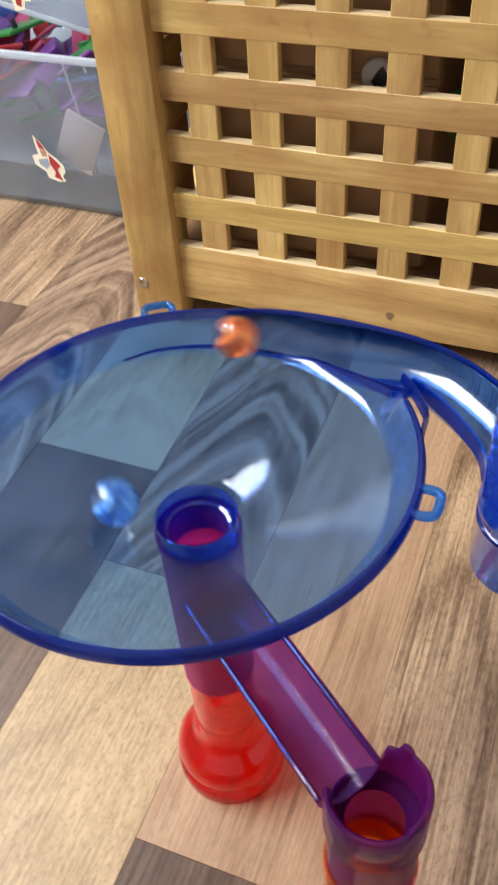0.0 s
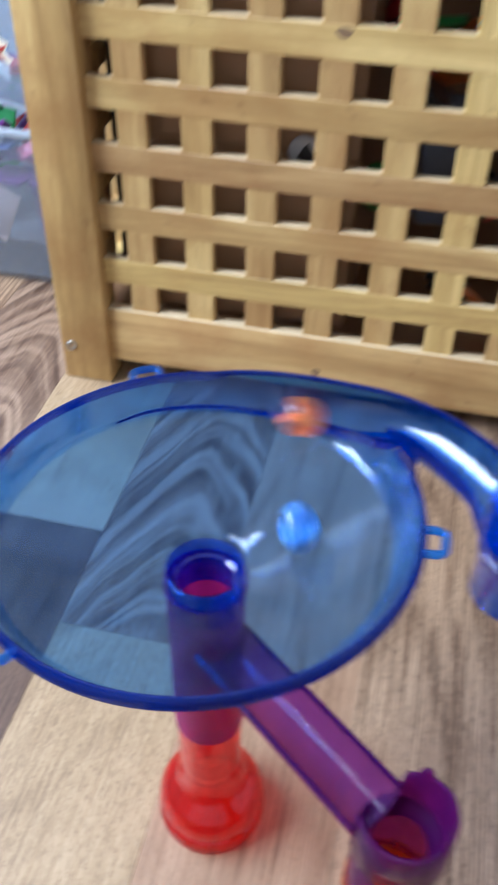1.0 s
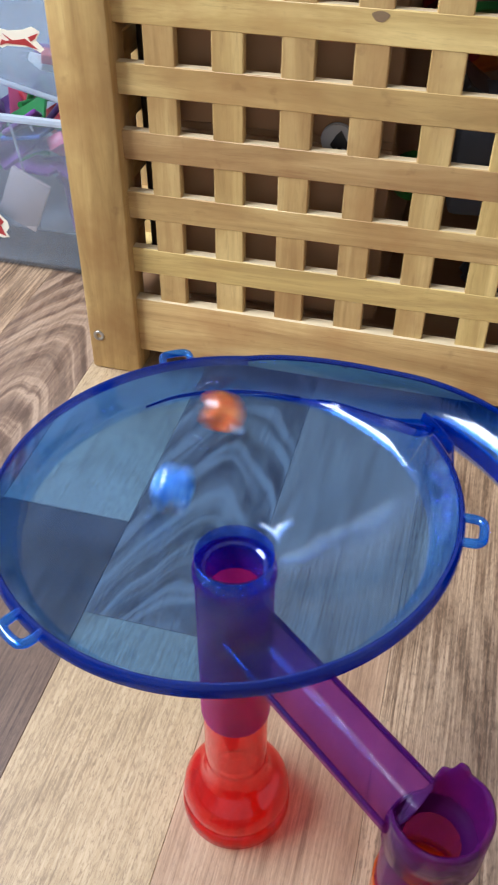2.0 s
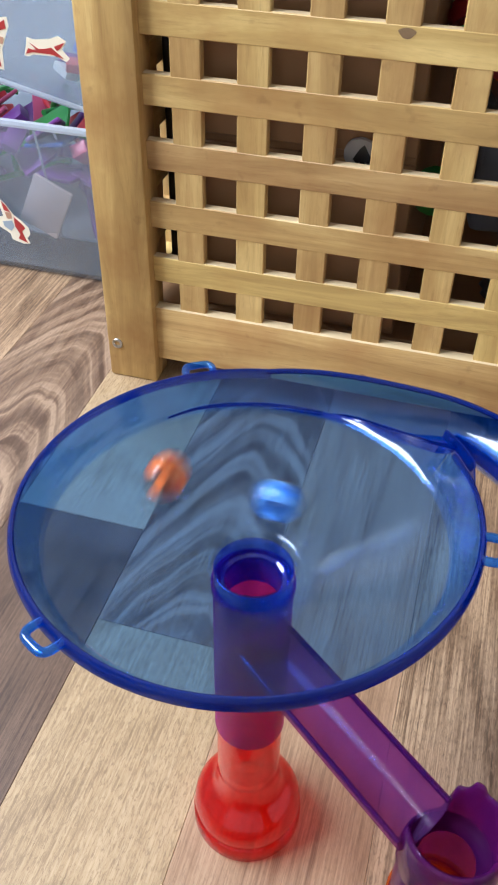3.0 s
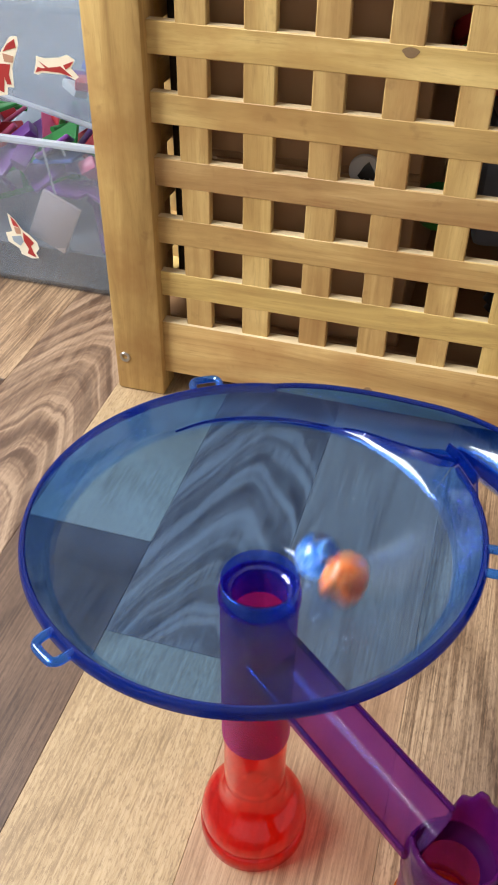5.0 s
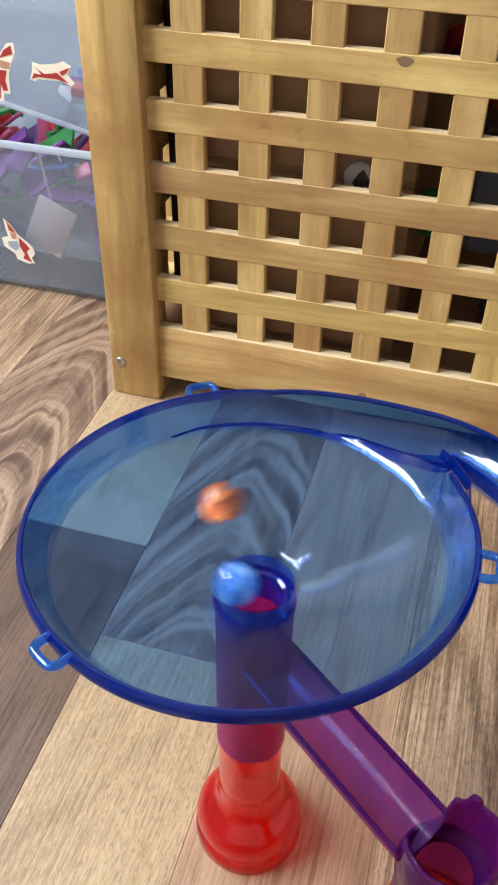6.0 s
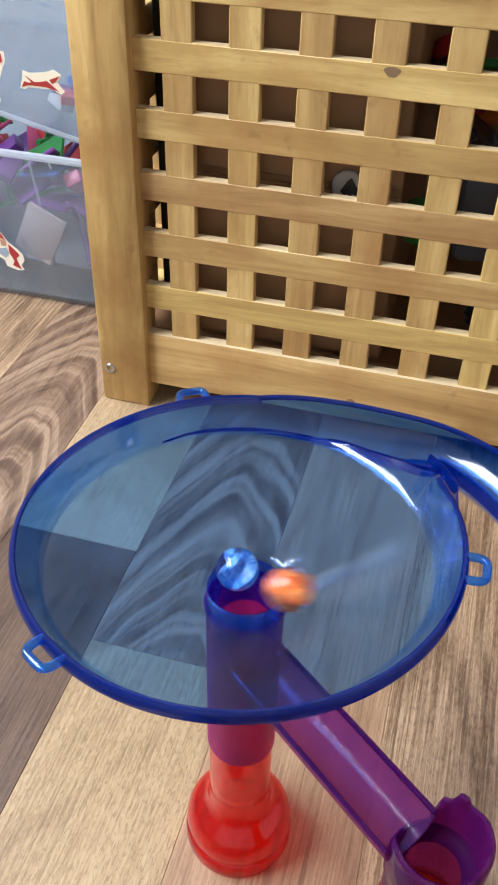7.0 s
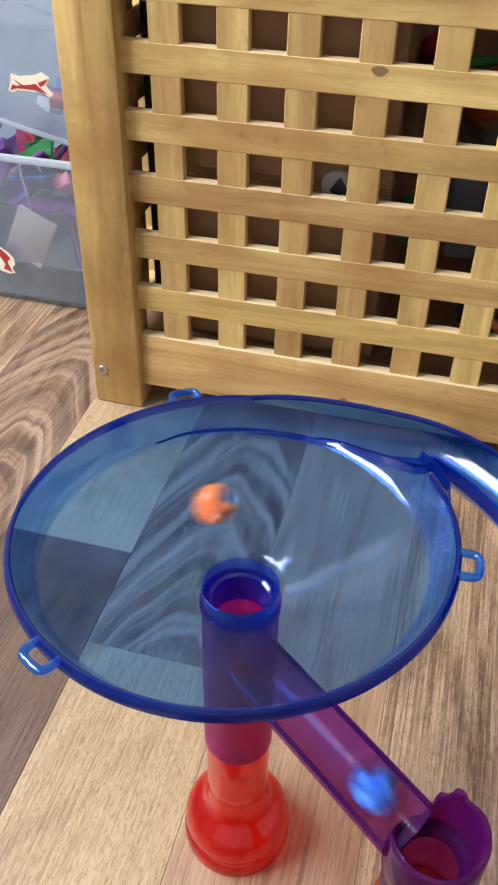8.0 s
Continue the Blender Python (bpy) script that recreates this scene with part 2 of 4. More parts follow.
def lathe(bm, profile, a0=0.0, a1=360.0, seg=96, centre=(0, 0), closed=True):
    """Turn a profile of (radius, height) about an upright axis."""
    full = abs(a1 - a0 - 360) < 1e-6
    n = max(3, int(seg * (a1 - a0) / 360))
    rings = []
    for i in range(n if full else n + 1):
        a = radians(a0 + (a1 - a0) * i / n)
        rings.append([bm.verts.new((centre[0] + r * math.cos(a), centre[1] + r * math.sin(a), z)) for r, z in profile])
    m = len(profile)
    for i in range(n):
        u, v = rings[i], rings[(i + 1) % len(rings)]
        for j in range(m if closed else m - 1):
            bm.faces.new((u[j], v[j], v[(j + 1) % m], u[(j + 1) % m]))
    if closed and not full:
        bm.faces.new(rings[0])
        bm.faces.new(rings[-1])
    return bm


def curve_through(points, steps):
    """A smooth line through points (Catmull-Rom)."""
    pts = [Vector(q) for q in points]
    pts = [2 * pts[0] - pts[1]] + pts + [2 * pts[-1] - pts[-2]]
    out = []
    for i in range(1, len(pts) - 2):
        a, b, c, d = pts[i - 1:i + 3]
        for s in range(steps):
            t = s / steps
            out.append(0.5 * (2 * b + (c - a) * t + (2 * a - 5 * b + 4 * c - d) * t * t + (3 * b - a - 3 * c + d) * t ** 3))
    return out + [pts[-2]]


def trough(bm, edge, half, depth, inner, thick=0.0016, n=18):
    """A U-shaped channel along its far top edge. half, depth: its size, and inner: how far up the near side reaches (0 to 1), by place along the line. Returns its near edge."""
    rows, near = [], []
    for i, q in enumerate(edge):
        d = (edge[min(i + 1, len(edge) - 1)] - edge[max(i - 1, 0)]).normalized()
        side = Vector((-d.y, d.x, 0)).normalized()
        f = i / (len(edge) - 1)
        h, dep, lo = half(f), depth(f), -90 * inner(f)
        ring = []
        for shell in (0, 1):
            for j in range(n + 1):
                a = radians(lo + (90 - lo) * (j if shell == 0 else n - j) / n)
                ring.append(bm.verts.new(q - side * h + side * ((h + thick * shell) * math.sin(a)) - Vector((0, 0, (dep + thick * shell) * math.cos(a)))))
        rows.append(ring)
        near.append((ring[0].co + ring[-1].co) / 2)
    m = len(rows[0])
    for u, v in zip(rows, rows[1:]):
        for j in range(m):
            bm.faces.new((u[j], v[j], v[(j + 1) % m], u[(j + 1) % m]))
    bm.faces.new(rows[-1])
    return near


def tube(bm, line, r, seg=8, closed=False):
    """A round rod along a line."""
    rings = []
    n = len(line)
    for i, q in enumerate(line):
        a = line[(i + 1) % n] if closed or i + 1 < n else q
        b = line[i - 1] if closed or i > 0 else q
        d = (Vector(a) - Vector(b)).normalized()
        s = d.cross(Vector((0, 0, 1)))
        s = s.normalized() if s.length > 1e-4 else Vector((1, 0, 0))
        u = s.cross(d)
        rings.append([bm.verts.new(Vector(q) + r * (math.cos(k * math.tau / seg) * s + math.sin(k * math.tau / seg) * u)) for k in range(seg)])
    for i in range(n if closed else n - 1):
        u, v = rings[i], rings[(i + 1) % n]
        for j in range(seg):
            bm.faces.new((u[j], v[j], v[(j + 1) % seg], u[(j + 1) % seg]))
    if not closed:
        bm.faces.new(rings[0])
        bm.faces.new(rings[-1])
    return bm


# ---- room ----
X0, X1, Y0, Y1, TOP = -1.34, 1.90, -2.00, 1.30, 2.50


def wall(name, boxes, mat=WALL):
    bm = bmesh.new()
    for b in boxes:
        piece = box_bm(*b)
        me = bpy.data.meshes.new("piece")
        piece.to_mesh(me)
        piece.free()
        bm.from_mesh(me)
        bpy.data.meshes.remove(me)
    ob = new(name, finish(bm, name, mat, 0))
    return tagged(ob, "plain painted room surface out of the camera's sight", "wall", kind="structure")


wall("wall_north", [(X0 - 0.1, -1.33, Y1, Y1 + 0.1, 0, TOP), (-1.04, X1 + 0.1, Y1, Y1 + 0.1, 0, TOP),
                    (-1.33, -1.04, Y1, Y1 + 0.1, 0, 0.92), (-1.33, -1.04, Y1, Y1 + 0.1, 1.76, TOP)])
wall("wall_south", [(X0 - 0.1, X1 + 0.1, Y0 - 0.1, Y0, 0, TOP)])
wall("wall_east", [(X1, X1 + 0.1, Y0, Y1, 0, TOP)])
wall("wall_west", [(X0 - 0.1, X0, Y0, -1.05, 0, TOP), (X0 - 0.1, X0, 0.70, Y1, 0, TOP),
                   (X0 - 0.1, X0, -1.05, 0.70, 0, 0.97), (X0 - 0.1, X0, -1.05, 0.70, 2.07, TOP)])
ceiling = wall("ceiling", [(X0 - 0.1, X1 + 0.1, Y0 - 0.1, Y1 + 0.1, TOP, TOP + 0.1)], CEIL)

window = thing("window_1", "white framed window in the wall", "window", kind="structure")
for b in ((-1.05, -1.00, 0.97, 2.07), (0.65, 0.70, 0.97, 2.07), (-0.20, -0.15, 1.02, 2.02), (-1.00, 0.65, 0.97, 1.02), (-1.00, 0.65, 2.02, 2.07)):
    part("window_frame", box_bm(X0 - 0.09, X0 - 0.03, b[0], b[1], b[2], b[3], 0.004), FRAME, window, smooth=0)

narrow = thing("window_2", "narrow white framed window in the wall", "window", kind="structure")
for x0, x1, z0, z1 in ((-1.33, -1.31, 0.92, 1.76), (-1.06, -1.04, 0.92, 1.76), (-1.31, -1.06, 0.92, 0.95), (-1.31, -1.06, 1.73, 1.76)):
    part("window_frame", box_bm(x0, x1, Y1 + 0.03, Y1 + 0.09, z0, z1, 0.004), FRAME, narrow, smooth=0)

# ---- floor of wood strips ----
floor = new("floor", finish(box_bm(X0, X1, Y0, Y1, -0.05, -0.006), "floor", SUB, 0))
tagged(floor, "laminate floor of wood strips in mixed brown tones", "floor", kind="structure")
STRIP, SEAM = 0.0908, -0.2095
TONES = [PALE, TAN, WALNUT, FIGURED, STREAKY]
# strips near the toy: (column, from y, to y, tone)
NEAR = {
    -4: [(-0.30, 0.35, TAN), (0.35, 0.95, WALNUT)],
    -3: [(-0.50, 0.20, WALNUT), (0.20, 0.80, STREAKY)],
    -2: [(-0.35, 0.30, WALNUT), (0.30, 0.92, STREAKY)],
    -1: [(-0.45, 0.10, WALNUT), (0.10, 0.66, FIGURED)],
    0: [(-0.44, 0.164, WALNUT), (0.164, 0.76, PALE)],
    1: [(-0.52, 0.0877, PALE), (0.0877, 0.70, FIGURED)],
    2: [(-0.60, -0.054, WALNUT), (-0.054, 0.50, TAN)],
    3: [(-0.40, 0.43, STREAKY), (0.43, 0.95, PALE)],
    4: [(-0.56, 0.03, STREAKY), (0.03, 0.62, PALE)],
    5: [(-0.36, 0.24, WALNUT), (0.24, 0.80, STREAKY)],
}
strip_rng = random.Random(5)
strip_meshes = {}


def plank(x0, x1, y0, y1, mat):
    key = (round(y1 - y0, 3), mat.name)
    if key not in strip_meshes:
        w, h = (x1 - x0) / 2 - 0.00005, (y1 - y0) / 2 - 0.00005
        strip_meshes[key] = finish(box_bm(-w, w, -h, h, -0.006, 0.0, 0.0003, 1), "plank", mat, 0)
    ob = new("plank", strip_meshes[key])
    ob.parent = floor
    ob.location = ((x0 + x1) / 2, (y0 + y1) / 2, 0)


def lay_floor():
    first = math.ceil((X0 - SEAM) / STRIP)
    last = math.floor((X1 - SEAM) / STRIP)
    for c in range(first - 1, last + 1):
        x0 = SEAM + c * STRIP
        row = list(NEAR.get(c, []))
        y = row[-1][1] if row else Y0 + strip_rng.choice((0.15, 0.3, 0.45, 0.6))
        low = row[0][0] if row else y
        while low - 0.01 > Y0:
            row.append((max(Y0, low - 0.6), low, strip_rng.choice(TONES)))
            low -= 0.6
        while y + 0.01 < Y1:
            row.append((y, min(Y1, y + 0.6), strip_rng.choice(TONES)))
            y += 0.6
        for a, b, mat in row:
            plank(x0, x0 + STRIP, a, min(b, Y1), mat)


def disc_bm(r, h, seg=32):
    bm = bmesh.new()
    bmesh.ops.create_cone(bm, cap_ends=True, segments=seg, radius1=r, radius2=r, depth=h)
    bmesh.ops.bevel(bm, geom=[e for e in bm.edges if len(e.link_faces) == 2 and e.calc_face_angle() > 1.0], offset=h * 0.25, segments=2, affect="EDGES")
    return bm


KNOT = plain("wood_knot", (0.26, 0.165, 0.08), 0.5, 0.0, 0.5, 700)


# ---- lattice table ----
P = 0.0436
COLS, ROWS_UP = 10, 5


def lx(u):
    return (u - 3.40) * P


def lz(v):
    return (v + 6.45) * P


LAT = 7.47 * P
TABLE_H = 0.50


def lit_top(ob):
    """Lightens a slat's upper faces: the light on them is in the colour."""
    ob.data.materials.append(LIT_EDGE)
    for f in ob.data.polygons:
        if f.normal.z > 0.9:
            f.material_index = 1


def lattice_table():
    table = thing("lattice_table", "square honey-brown wooden storage table with latticed sides", "table")
    left, right = lx(-1.345), lx(COLS - 1 + 0.93)
    depth = right - left
    front, back = LAT - 0.0085, LAT - 0.0085 + depth
    post = lx(-0.43) - left
    for i, (px, py) in enumerate(((left, front), (right - post, front), (left, back - post), (right - post, back - post))):
        part("leg", box_bm(px, px + post, py, py + 0.026, 0, TABLE_H - 0.02, 0.0025), WOOD_POST, table)
    for py, s in ((front, 1), (back, -1)):
        y0 = py + 0.0062 * s
        for z0, z1 in ((0.0202, 0.0668), (TABLE_H - 0.075, TABLE_H - 0.02)):
            lit_top(part("rail", box_bm(left + post - 0.002, right - post + 0.002, min(y0, y0 + 0.010 * s), max(y0, y0 + 0.010 * s), z0, z1, 0.0010), WOOD_X, table))
    for px in (left, right - 0.026):
        for z0, z1 in ((0.0202, 0.0668), (TABLE_H - 0.075, TABLE_H - 0.02)):
            part("rail", box_bm(px + 0.003, px + 0.023, front + 0.026, back - post, z0, z1, 0.0015), WOOD_Y, table)
    # front lattice: upright slats behind flush cross slats
    t = 0.0078
    for c in range(COLS - 1):
        part("upright_slat", box_bm(lx(c), lx(c + 0.47), LAT + 0.0003, LAT + t - 0.0006, 0.060, TABLE_H - 0.06, 0.0008, 1), WOOD_Z, table)
    for r in range(-ROWS_UP, 5):
        z1 = lz(-r * 0.989)
        lit_top(part("cross_slat", box_bm(left + post - 0.003, right - post + 0.003, LAT, LAT + t, z1 - 0.46 * P, z1, 0.0007, 1), WOOD_X, table))
    # the other sides
    for c in range(COLS - 1):
        part("upright_slat", box_bm(lx(c), lx(c + 0.47), back - 0.022, back - 0.0125, 0.060, TABLE_H - 0.06, 0.0012, 1), WOOD_Z, table)
        y = front + (c + 1.42) * P
        for px in (left + 0.011, right - 0.0215):
            part("upright_slat", box_bm(px, px + 0.0095, y, y + 0.52 * P, 0.060, TABLE_H - 0.06, 0.0012, 1), WOOD_Z, table)
    for r in range(-ROWS_UP, 5):
        z1 = lz(-r * 0.989)
        part("cross_slat", box_bm(left + post - 0.003, right - post + 0.003, back - 0.0235, back - 0.012, z1 - 0.46 * P, z1, 0.0012, 1), WOOD_X, table)
        for px in (left + 0.010, right - 0.0215):
            part("cross_slat", box_bm(px, px + 0.0115, front + 0.024, back - post, z1 - 0.46 * P, z1, 0.0012, 1), WOOD_Y, table)
    part("back_board", box_bm(left + 0.03, right - 0.03, back - 0.034, back - 0.026, 0.061, TABLE_H - 0.06, 0.001, 1), DARKWOOD, table)
    for u, v, w, h, flat in ((3.30, -0.10, 0.0048, 0.0030, LAT), (3.28, -5.62, 0.0030, 0.0034, front + 0.0062)):
        bm = disc_bm(1.0, 0.3, 20)
        for q in bm.verts:
            q.co = Vector((q.co.x * w * (1 + 0.2 * math.sin(3 * q.co.y)), q.co.y * h, q.co.z * 0.0004))
        part("knot", bm, KNOT, table, "dark knot in the wood", at=pose(lx(u), flat - 0.0001, lz(v), 90))
    part("bottom_board", box_bm(left + 0.024, right - 0.024, LAT + t + 0.012, back - 0.026, 0.050, 0.060, 0.001, 1), DARKWOOD, table)
    part("table_top", box_bm(left, right, front, back, TABLE_H - 0.018, TABLE_H, 0.004), WOOD_X, table)
    bm = bmesh.new()
    lathe(bm, [(0.0, -0.0012), (0.0018, -0.0012), (0.0024, 0.0006), (0.0040, 0.0008), (0.0045, 0.0), (0.0045, -0.002), (0.0, -0.002)], seg=24)
    part("screw", bm, METAL, table, "zinc screw sunk in the leg", at=pose(-0.1983, front - 0.0004, 0.0317, 90))
    return table


# ---- marble run ----
RIM_Z = 0.2140


def lean(q, share=1.0):
    """The funnel sits a little tilted and drawn to one side on its neck: none of it at the hole, all of it at the rim."""
    u = min(1.0, max(0.0, (math.hypot(q.x, q.y) - 0.016) / 0.052))
    f = u * u * (3 - 2 * u) * share
    k = 1 + 0.0206 * f
    return Vector((q.x * k - 0.0031 * f, q.y * k, q.z + f * (0.00275 + 0.031 * q.x - 0.031 * q.y)))


def leaned(bm):
    for v in bm.verts:
        v.co = lean(v.co)
    return bm


def ease(u):
    u = min(1.0, max(0.0, u))
    return u * u * (3 - 2 * u)


def chute_share(i):
    """How far the funnel's lean carries into the chute, by place along its edge."""
    return 1 - ease(i / 30) + ease((i - 38) / 10)


def funnel():
    ob = thing("funnel", "clear blue plastic marble funnel with a feed chute", "marble run")
    top = [(0.0147, 0.1836), (0.0149, 0.1854), (0.0154, 0.1864), (0.0168, 0.1870), (0.0195, 0.1880), (0.0235, 0.1894), (0.0280, 0.1908), (0.0340, 0.1922), (0.0410, 0.1936), (0.0480, 0.1951), (0.0550, 0.1969), (0.0615, 0.1988), (0.0665, 0.2004), (0.0680, 0.2010)]
    wall_top = [(0.0680, 0.2010), (0.0689, 0.20155), (0.0696, 0.2022), (0.07015, 0.2029), (0.0706, 0.2037), (0.0712, 0.2050), (0.0724, 0.2075), (0.0741, 0.2108), (0.0758, 0.2142)]
    low = [(r + 0.0005, z - 0.0016) for r, z in top]
    wall_low = [(r + 0.0013, z - 0.0010) for r, z in wall_top[:-1]]
    wall_low[0] = low[-1]
    wall_low.append((0.0768, 0.2128))
    bm = bmesh.new()
    lathe(bm, top, closed=False, seg=120)
    lathe(bm, low, closed=False, seg=120)
    part("bowl", leaned(bm), BLUE, ob, smooth=60)
    bm = bmesh.new()
    lathe(bm, wall_top, 100, 396, closed=False, seg=120)
    lathe(bm, wall_low, 100, 396, closed=False, seg=120)
    # where the chute joins, the wall rises only to a crest that climbs to the rim
    crest = curve_through([(-0.0118, 0.0670, 0.2011), (-0.0050, 0.0684, 0.2014), (0.0035, 0.0693, 0.2020), (0.0125, 0.0696, 0.2033), (0.0222, 0.0686, 0.2052), (0.0355, 0.0631, 0.2080), (0.0478, 0.0577, 0.2105), (0.0590, 0.0530, 0.2124), (0.0662, 0.0481, 0.2141)], 6)
    leaned(bm)
    for out, drop in ((0.0, 0.0), (0.0005, 0.0016)):
        rows = []
        for i, q in enumerate(crest):
            a = math.atan2(q.y, q.x)
            r1 = math.hypot(q.x, q.y)
            row = []
            steps = 12
            top_r = float(np.interp(q.z, [z for r, z in wall_top], [r for r, z in wall_top]))
            for s in range(steps + 1):
                fz = (s / steps) ** 1.4
                z = 0.2010 + (q.z - 0.2010) * fz
                rr = float(np.interp(z, [w for r, w in wall_top], [r for r, w in wall_top])) + min(0.0008, r1 - top_r) * fz + out
                row.append(bm.verts.new(lean(Vector((rr * math.cos(a), rr * math.sin(a), z - drop * (1 - fz))), 1 + (chute_share(i) - 1) * fz)))
            rows.append(row)
        for u, v in zip(rows, rows[1:]):
            for j in range(steps):
                bm.faces.new((u[j], u[j + 1], v[j + 1], v[j]))
    part("bowl_wall", bm, BLUE_WALL, ob, smooth=60)
    bm = lathe(bmesh.new(), [(0.0757, 0.2139), (0.0762, 0.2145), (0.0770, 0.2146), (0.0776, 0.2141), (0.0781, 0.2128), (0.0784, 0.2112), (0.0782, 0.2098), (0.0776, 0.2094), (0.0771, 0.2105)], 99, 394, seg=160)
    part("rim", leaned(bm), BLUE_EDGE, ob, "thick dark blue rim")
    bm = lathe(bmesh.new(), [(0.0131, 0.1818), (0.0137, 0.1832), (0.0143, 0.1838), (0.0148, 0.1835), (0.0148, 0.1810), (0.0148, 0.1740), (0.0142, 0.1735), (0.0136, 0.1640), (0.0104, 0.1640), (0.0104, 0.1762), (0.0108, 0.1772), (0.0121, 0.1778), (0.0122, 0.1792), (0.0126, 0.1797), (0.0128, 0.1808)], seg=64)
    part("neck", bm, BLUE_NECK, ob, "deep blue neck round the hole")
    far_edge = curve_through([(-0.0132, 0.0752, RIM_Z), (-0.0060, 0.0779, RIM_Z), (0.0025, 0.0802, RIM_Z), (0.0130, 0.0818, RIM_Z), (0.026, 0.0825, RIM_Z), (0.040, 0.0820, RIM_Z), (0.054, 0.0806, RIM_Z), (0.066, 0.0774, RIM_Z),
                              (0.078, 0.0718, RIM_Z), (0.0894, 0.0637, RIM_Z), (0.1010, 0.0530, RIM_Z), (0.1120, 0.0385, RIM_Z), (0.1205, 0.0200, RIM_Z)], 6)
    near_edge = curve_through([(-0.0118, 0.0670, 0.2011), (-0.0050, 0.0684, 0.2014), (0.0035, 0.0693, 0.2020), (0.0125, 0.0696, 0.2033), (0.0222, 0.0686, 0.2052), (0.0355, 0.0631, 0.2080), (0.0470, 0.0592, 0.2105), (0.0560, 0.0577, 0.2130),
                               (0.0640, 0.0540, RIM_Z), (0.0730, 0.0475, RIM_Z), (0.0817, 0.0394, RIM_Z), (0.0900, 0.0290, RIM_Z), (0.0945, 0.0140, RIM_Z)], 6)
    far_edge = [lean(q, 1 - 0.7 * ease(i / 34)) for i, q in enumerate(far_edge)]
    near_edge = [lean(q, 1 - ease(i / 30)) for i, q in enumerate(near_edge)]
    n = len(far_edge) - 1
    bm = bmesh.new()
    rows = []
    for i, (a, q) in enumerate(zip(far_edge, near_edge)):
        deep = 0.0016 + 0.0112 * (3 * min(1, i / (0.46 * n)) ** 2 - 2 * min(1, i / (0.46 * n)) ** 3)
        row = []
        for shell in (0.0, 0.0014):
            for s in range(21):
                w = math.pi * (s if shell == 0 else 20 - s) / 20
                row.append(bm.verts.new(a.lerp(q, (1 - math.cos(w)) / 2) - Vector((0, 0, (deep + shell) * math.sin(w)))))
        rows.append(row)
    for u, v in zip(rows, rows[1:]):
        for j in range(41):
            bm.faces.new((u[j], v[j], v[j + 1], u[j + 1]))
    chute = part("chute", bm, BLUE_WALL, ob, smooth=60)
    part("chute_edge", tube(bmesh.new(), [q - Vector((0, 0, 0.0003)) for q in far_edge], 0.0011), BLUE_EDGE, chute)

    def blade(line, high, thick):
        """A thin upright fin below a line."""
        bm = bmesh.new()
        rows = []
        for i, q in enumerate(line):
            f = i / (len(line) - 1)
            d = (line[min(i + 1, len(line) - 1)] - line[max(i - 1, 0)])
            side = Vector((-d.y, d.x, 0)).normalized() * thick(f)
            low = Vector((0, 0, high(f)))
            rows.append([bm.verts.new(q - side * 0.3), bm.verts.new(q + side * 0.3), bm.verts.new(q + side - low), bm.verts.new(q - side - low)])
        for u, v in zip(rows, rows[1:]):
            for j in range(4):
                bm.faces.new((u[j], v[j], v[(j + 1) % 4], u[(j + 1) % 4]))
        bm.faces.new(rows[0])
        bm.faces.new(rows[-1])
        return bm
    # tall lip on the chute's near side
    part("chute_edge", blade([q + Vector((0, 0.0006, 0.0030)) for q in near_edge[46:]], lambda f: 0.0030 + 0.0034 * ease(f * 4), lambda f: 0.0008), BLUE_EDGE, chute)
    part("chute_edge", tube(bmesh.new(), [q + Vector((0, 0.0006, 0.0030)) for q in near_edge[46:]], 0.0007), BLUE_LOOP, chute)
    ridge = [lean(q, chute_share(i + 20)) + Vector((0, 0, 0.0004)) for i, q in enumerate(crest[20:46])]
    part("crest", blade(ridge, lambda f: 0.0005 + 0.0045 * math.sin(math.pi * min(1, f * 0.62)) ** 2, lambda f: 0.0003 + 0.0004 * f), BLUE_EDGE, ob, "dark blue crest between bowl and chute")
    # dark reflection, built as a fin, running on from the crest along the wall's foot
    dark_reflection = curve_through([(-0.0500, 0.0490, 0.2036), (-0.0395, 0.0579, 0.2044), (-0.0242, 0.0650, 0.2046), (-0.0081, 0.0690, 0.2044), (0.0090, 0.0694, 0.2048)], 6)
    part("dark_reflection", blade(dark_reflection, lambda f: 0.0008, lambda f: 0.0002 + 0.0009 * math.sin(math.pi * f)), BLUE_EDGE, ob)
    # straight end of the rim up to the chute, and the tie beside it
    part("web", blade(curve_through([(0.0702, 0.0312, 0.2176), (0.0697, 0.0368, 0.2172), (0.0694, 0.0430, 0.2168)], 4), lambda f: 0.0060, lambda f: 0.0010), BLUE_EDGE, ob)
    part("web", blade(curve_through([(0.0575, 0.0580, 0.2165), (0.0632, 0.0515, 0.2172), (0.0694, 0.0430, 0.2168)], 4), lambda f: 0.0035 + 0.0015 * f, lambda f: 0.0012), BLUE_EDGE, ob)
    # three lugs on the rim
    for a in (0, 120, 240):
        loop = []
        for u, v in ((0.0768, -0.0054), (0.0808, -0.0054), (0.0829, -0.0046), (0.0838, -0.0026), (0.0838, 0.0026), (0.0829, 0.0046), (0.0808, 0.0054), (0.0768, 0.0054)):
            c, q = math.cos(radians(a)), math.sin(radians(a))
            loop.append(lean(Vector((u * c - v * q, u * q + v * c, 0.2132))))
        part("lug", tube(bmesh.new(), curve_through(loop, 4), 0.0016, 10), BLUE_LOOP, ob, "bright blue connecting lug")
    # feed socket at the chute's end
    c = (0.1085, 0.0040)
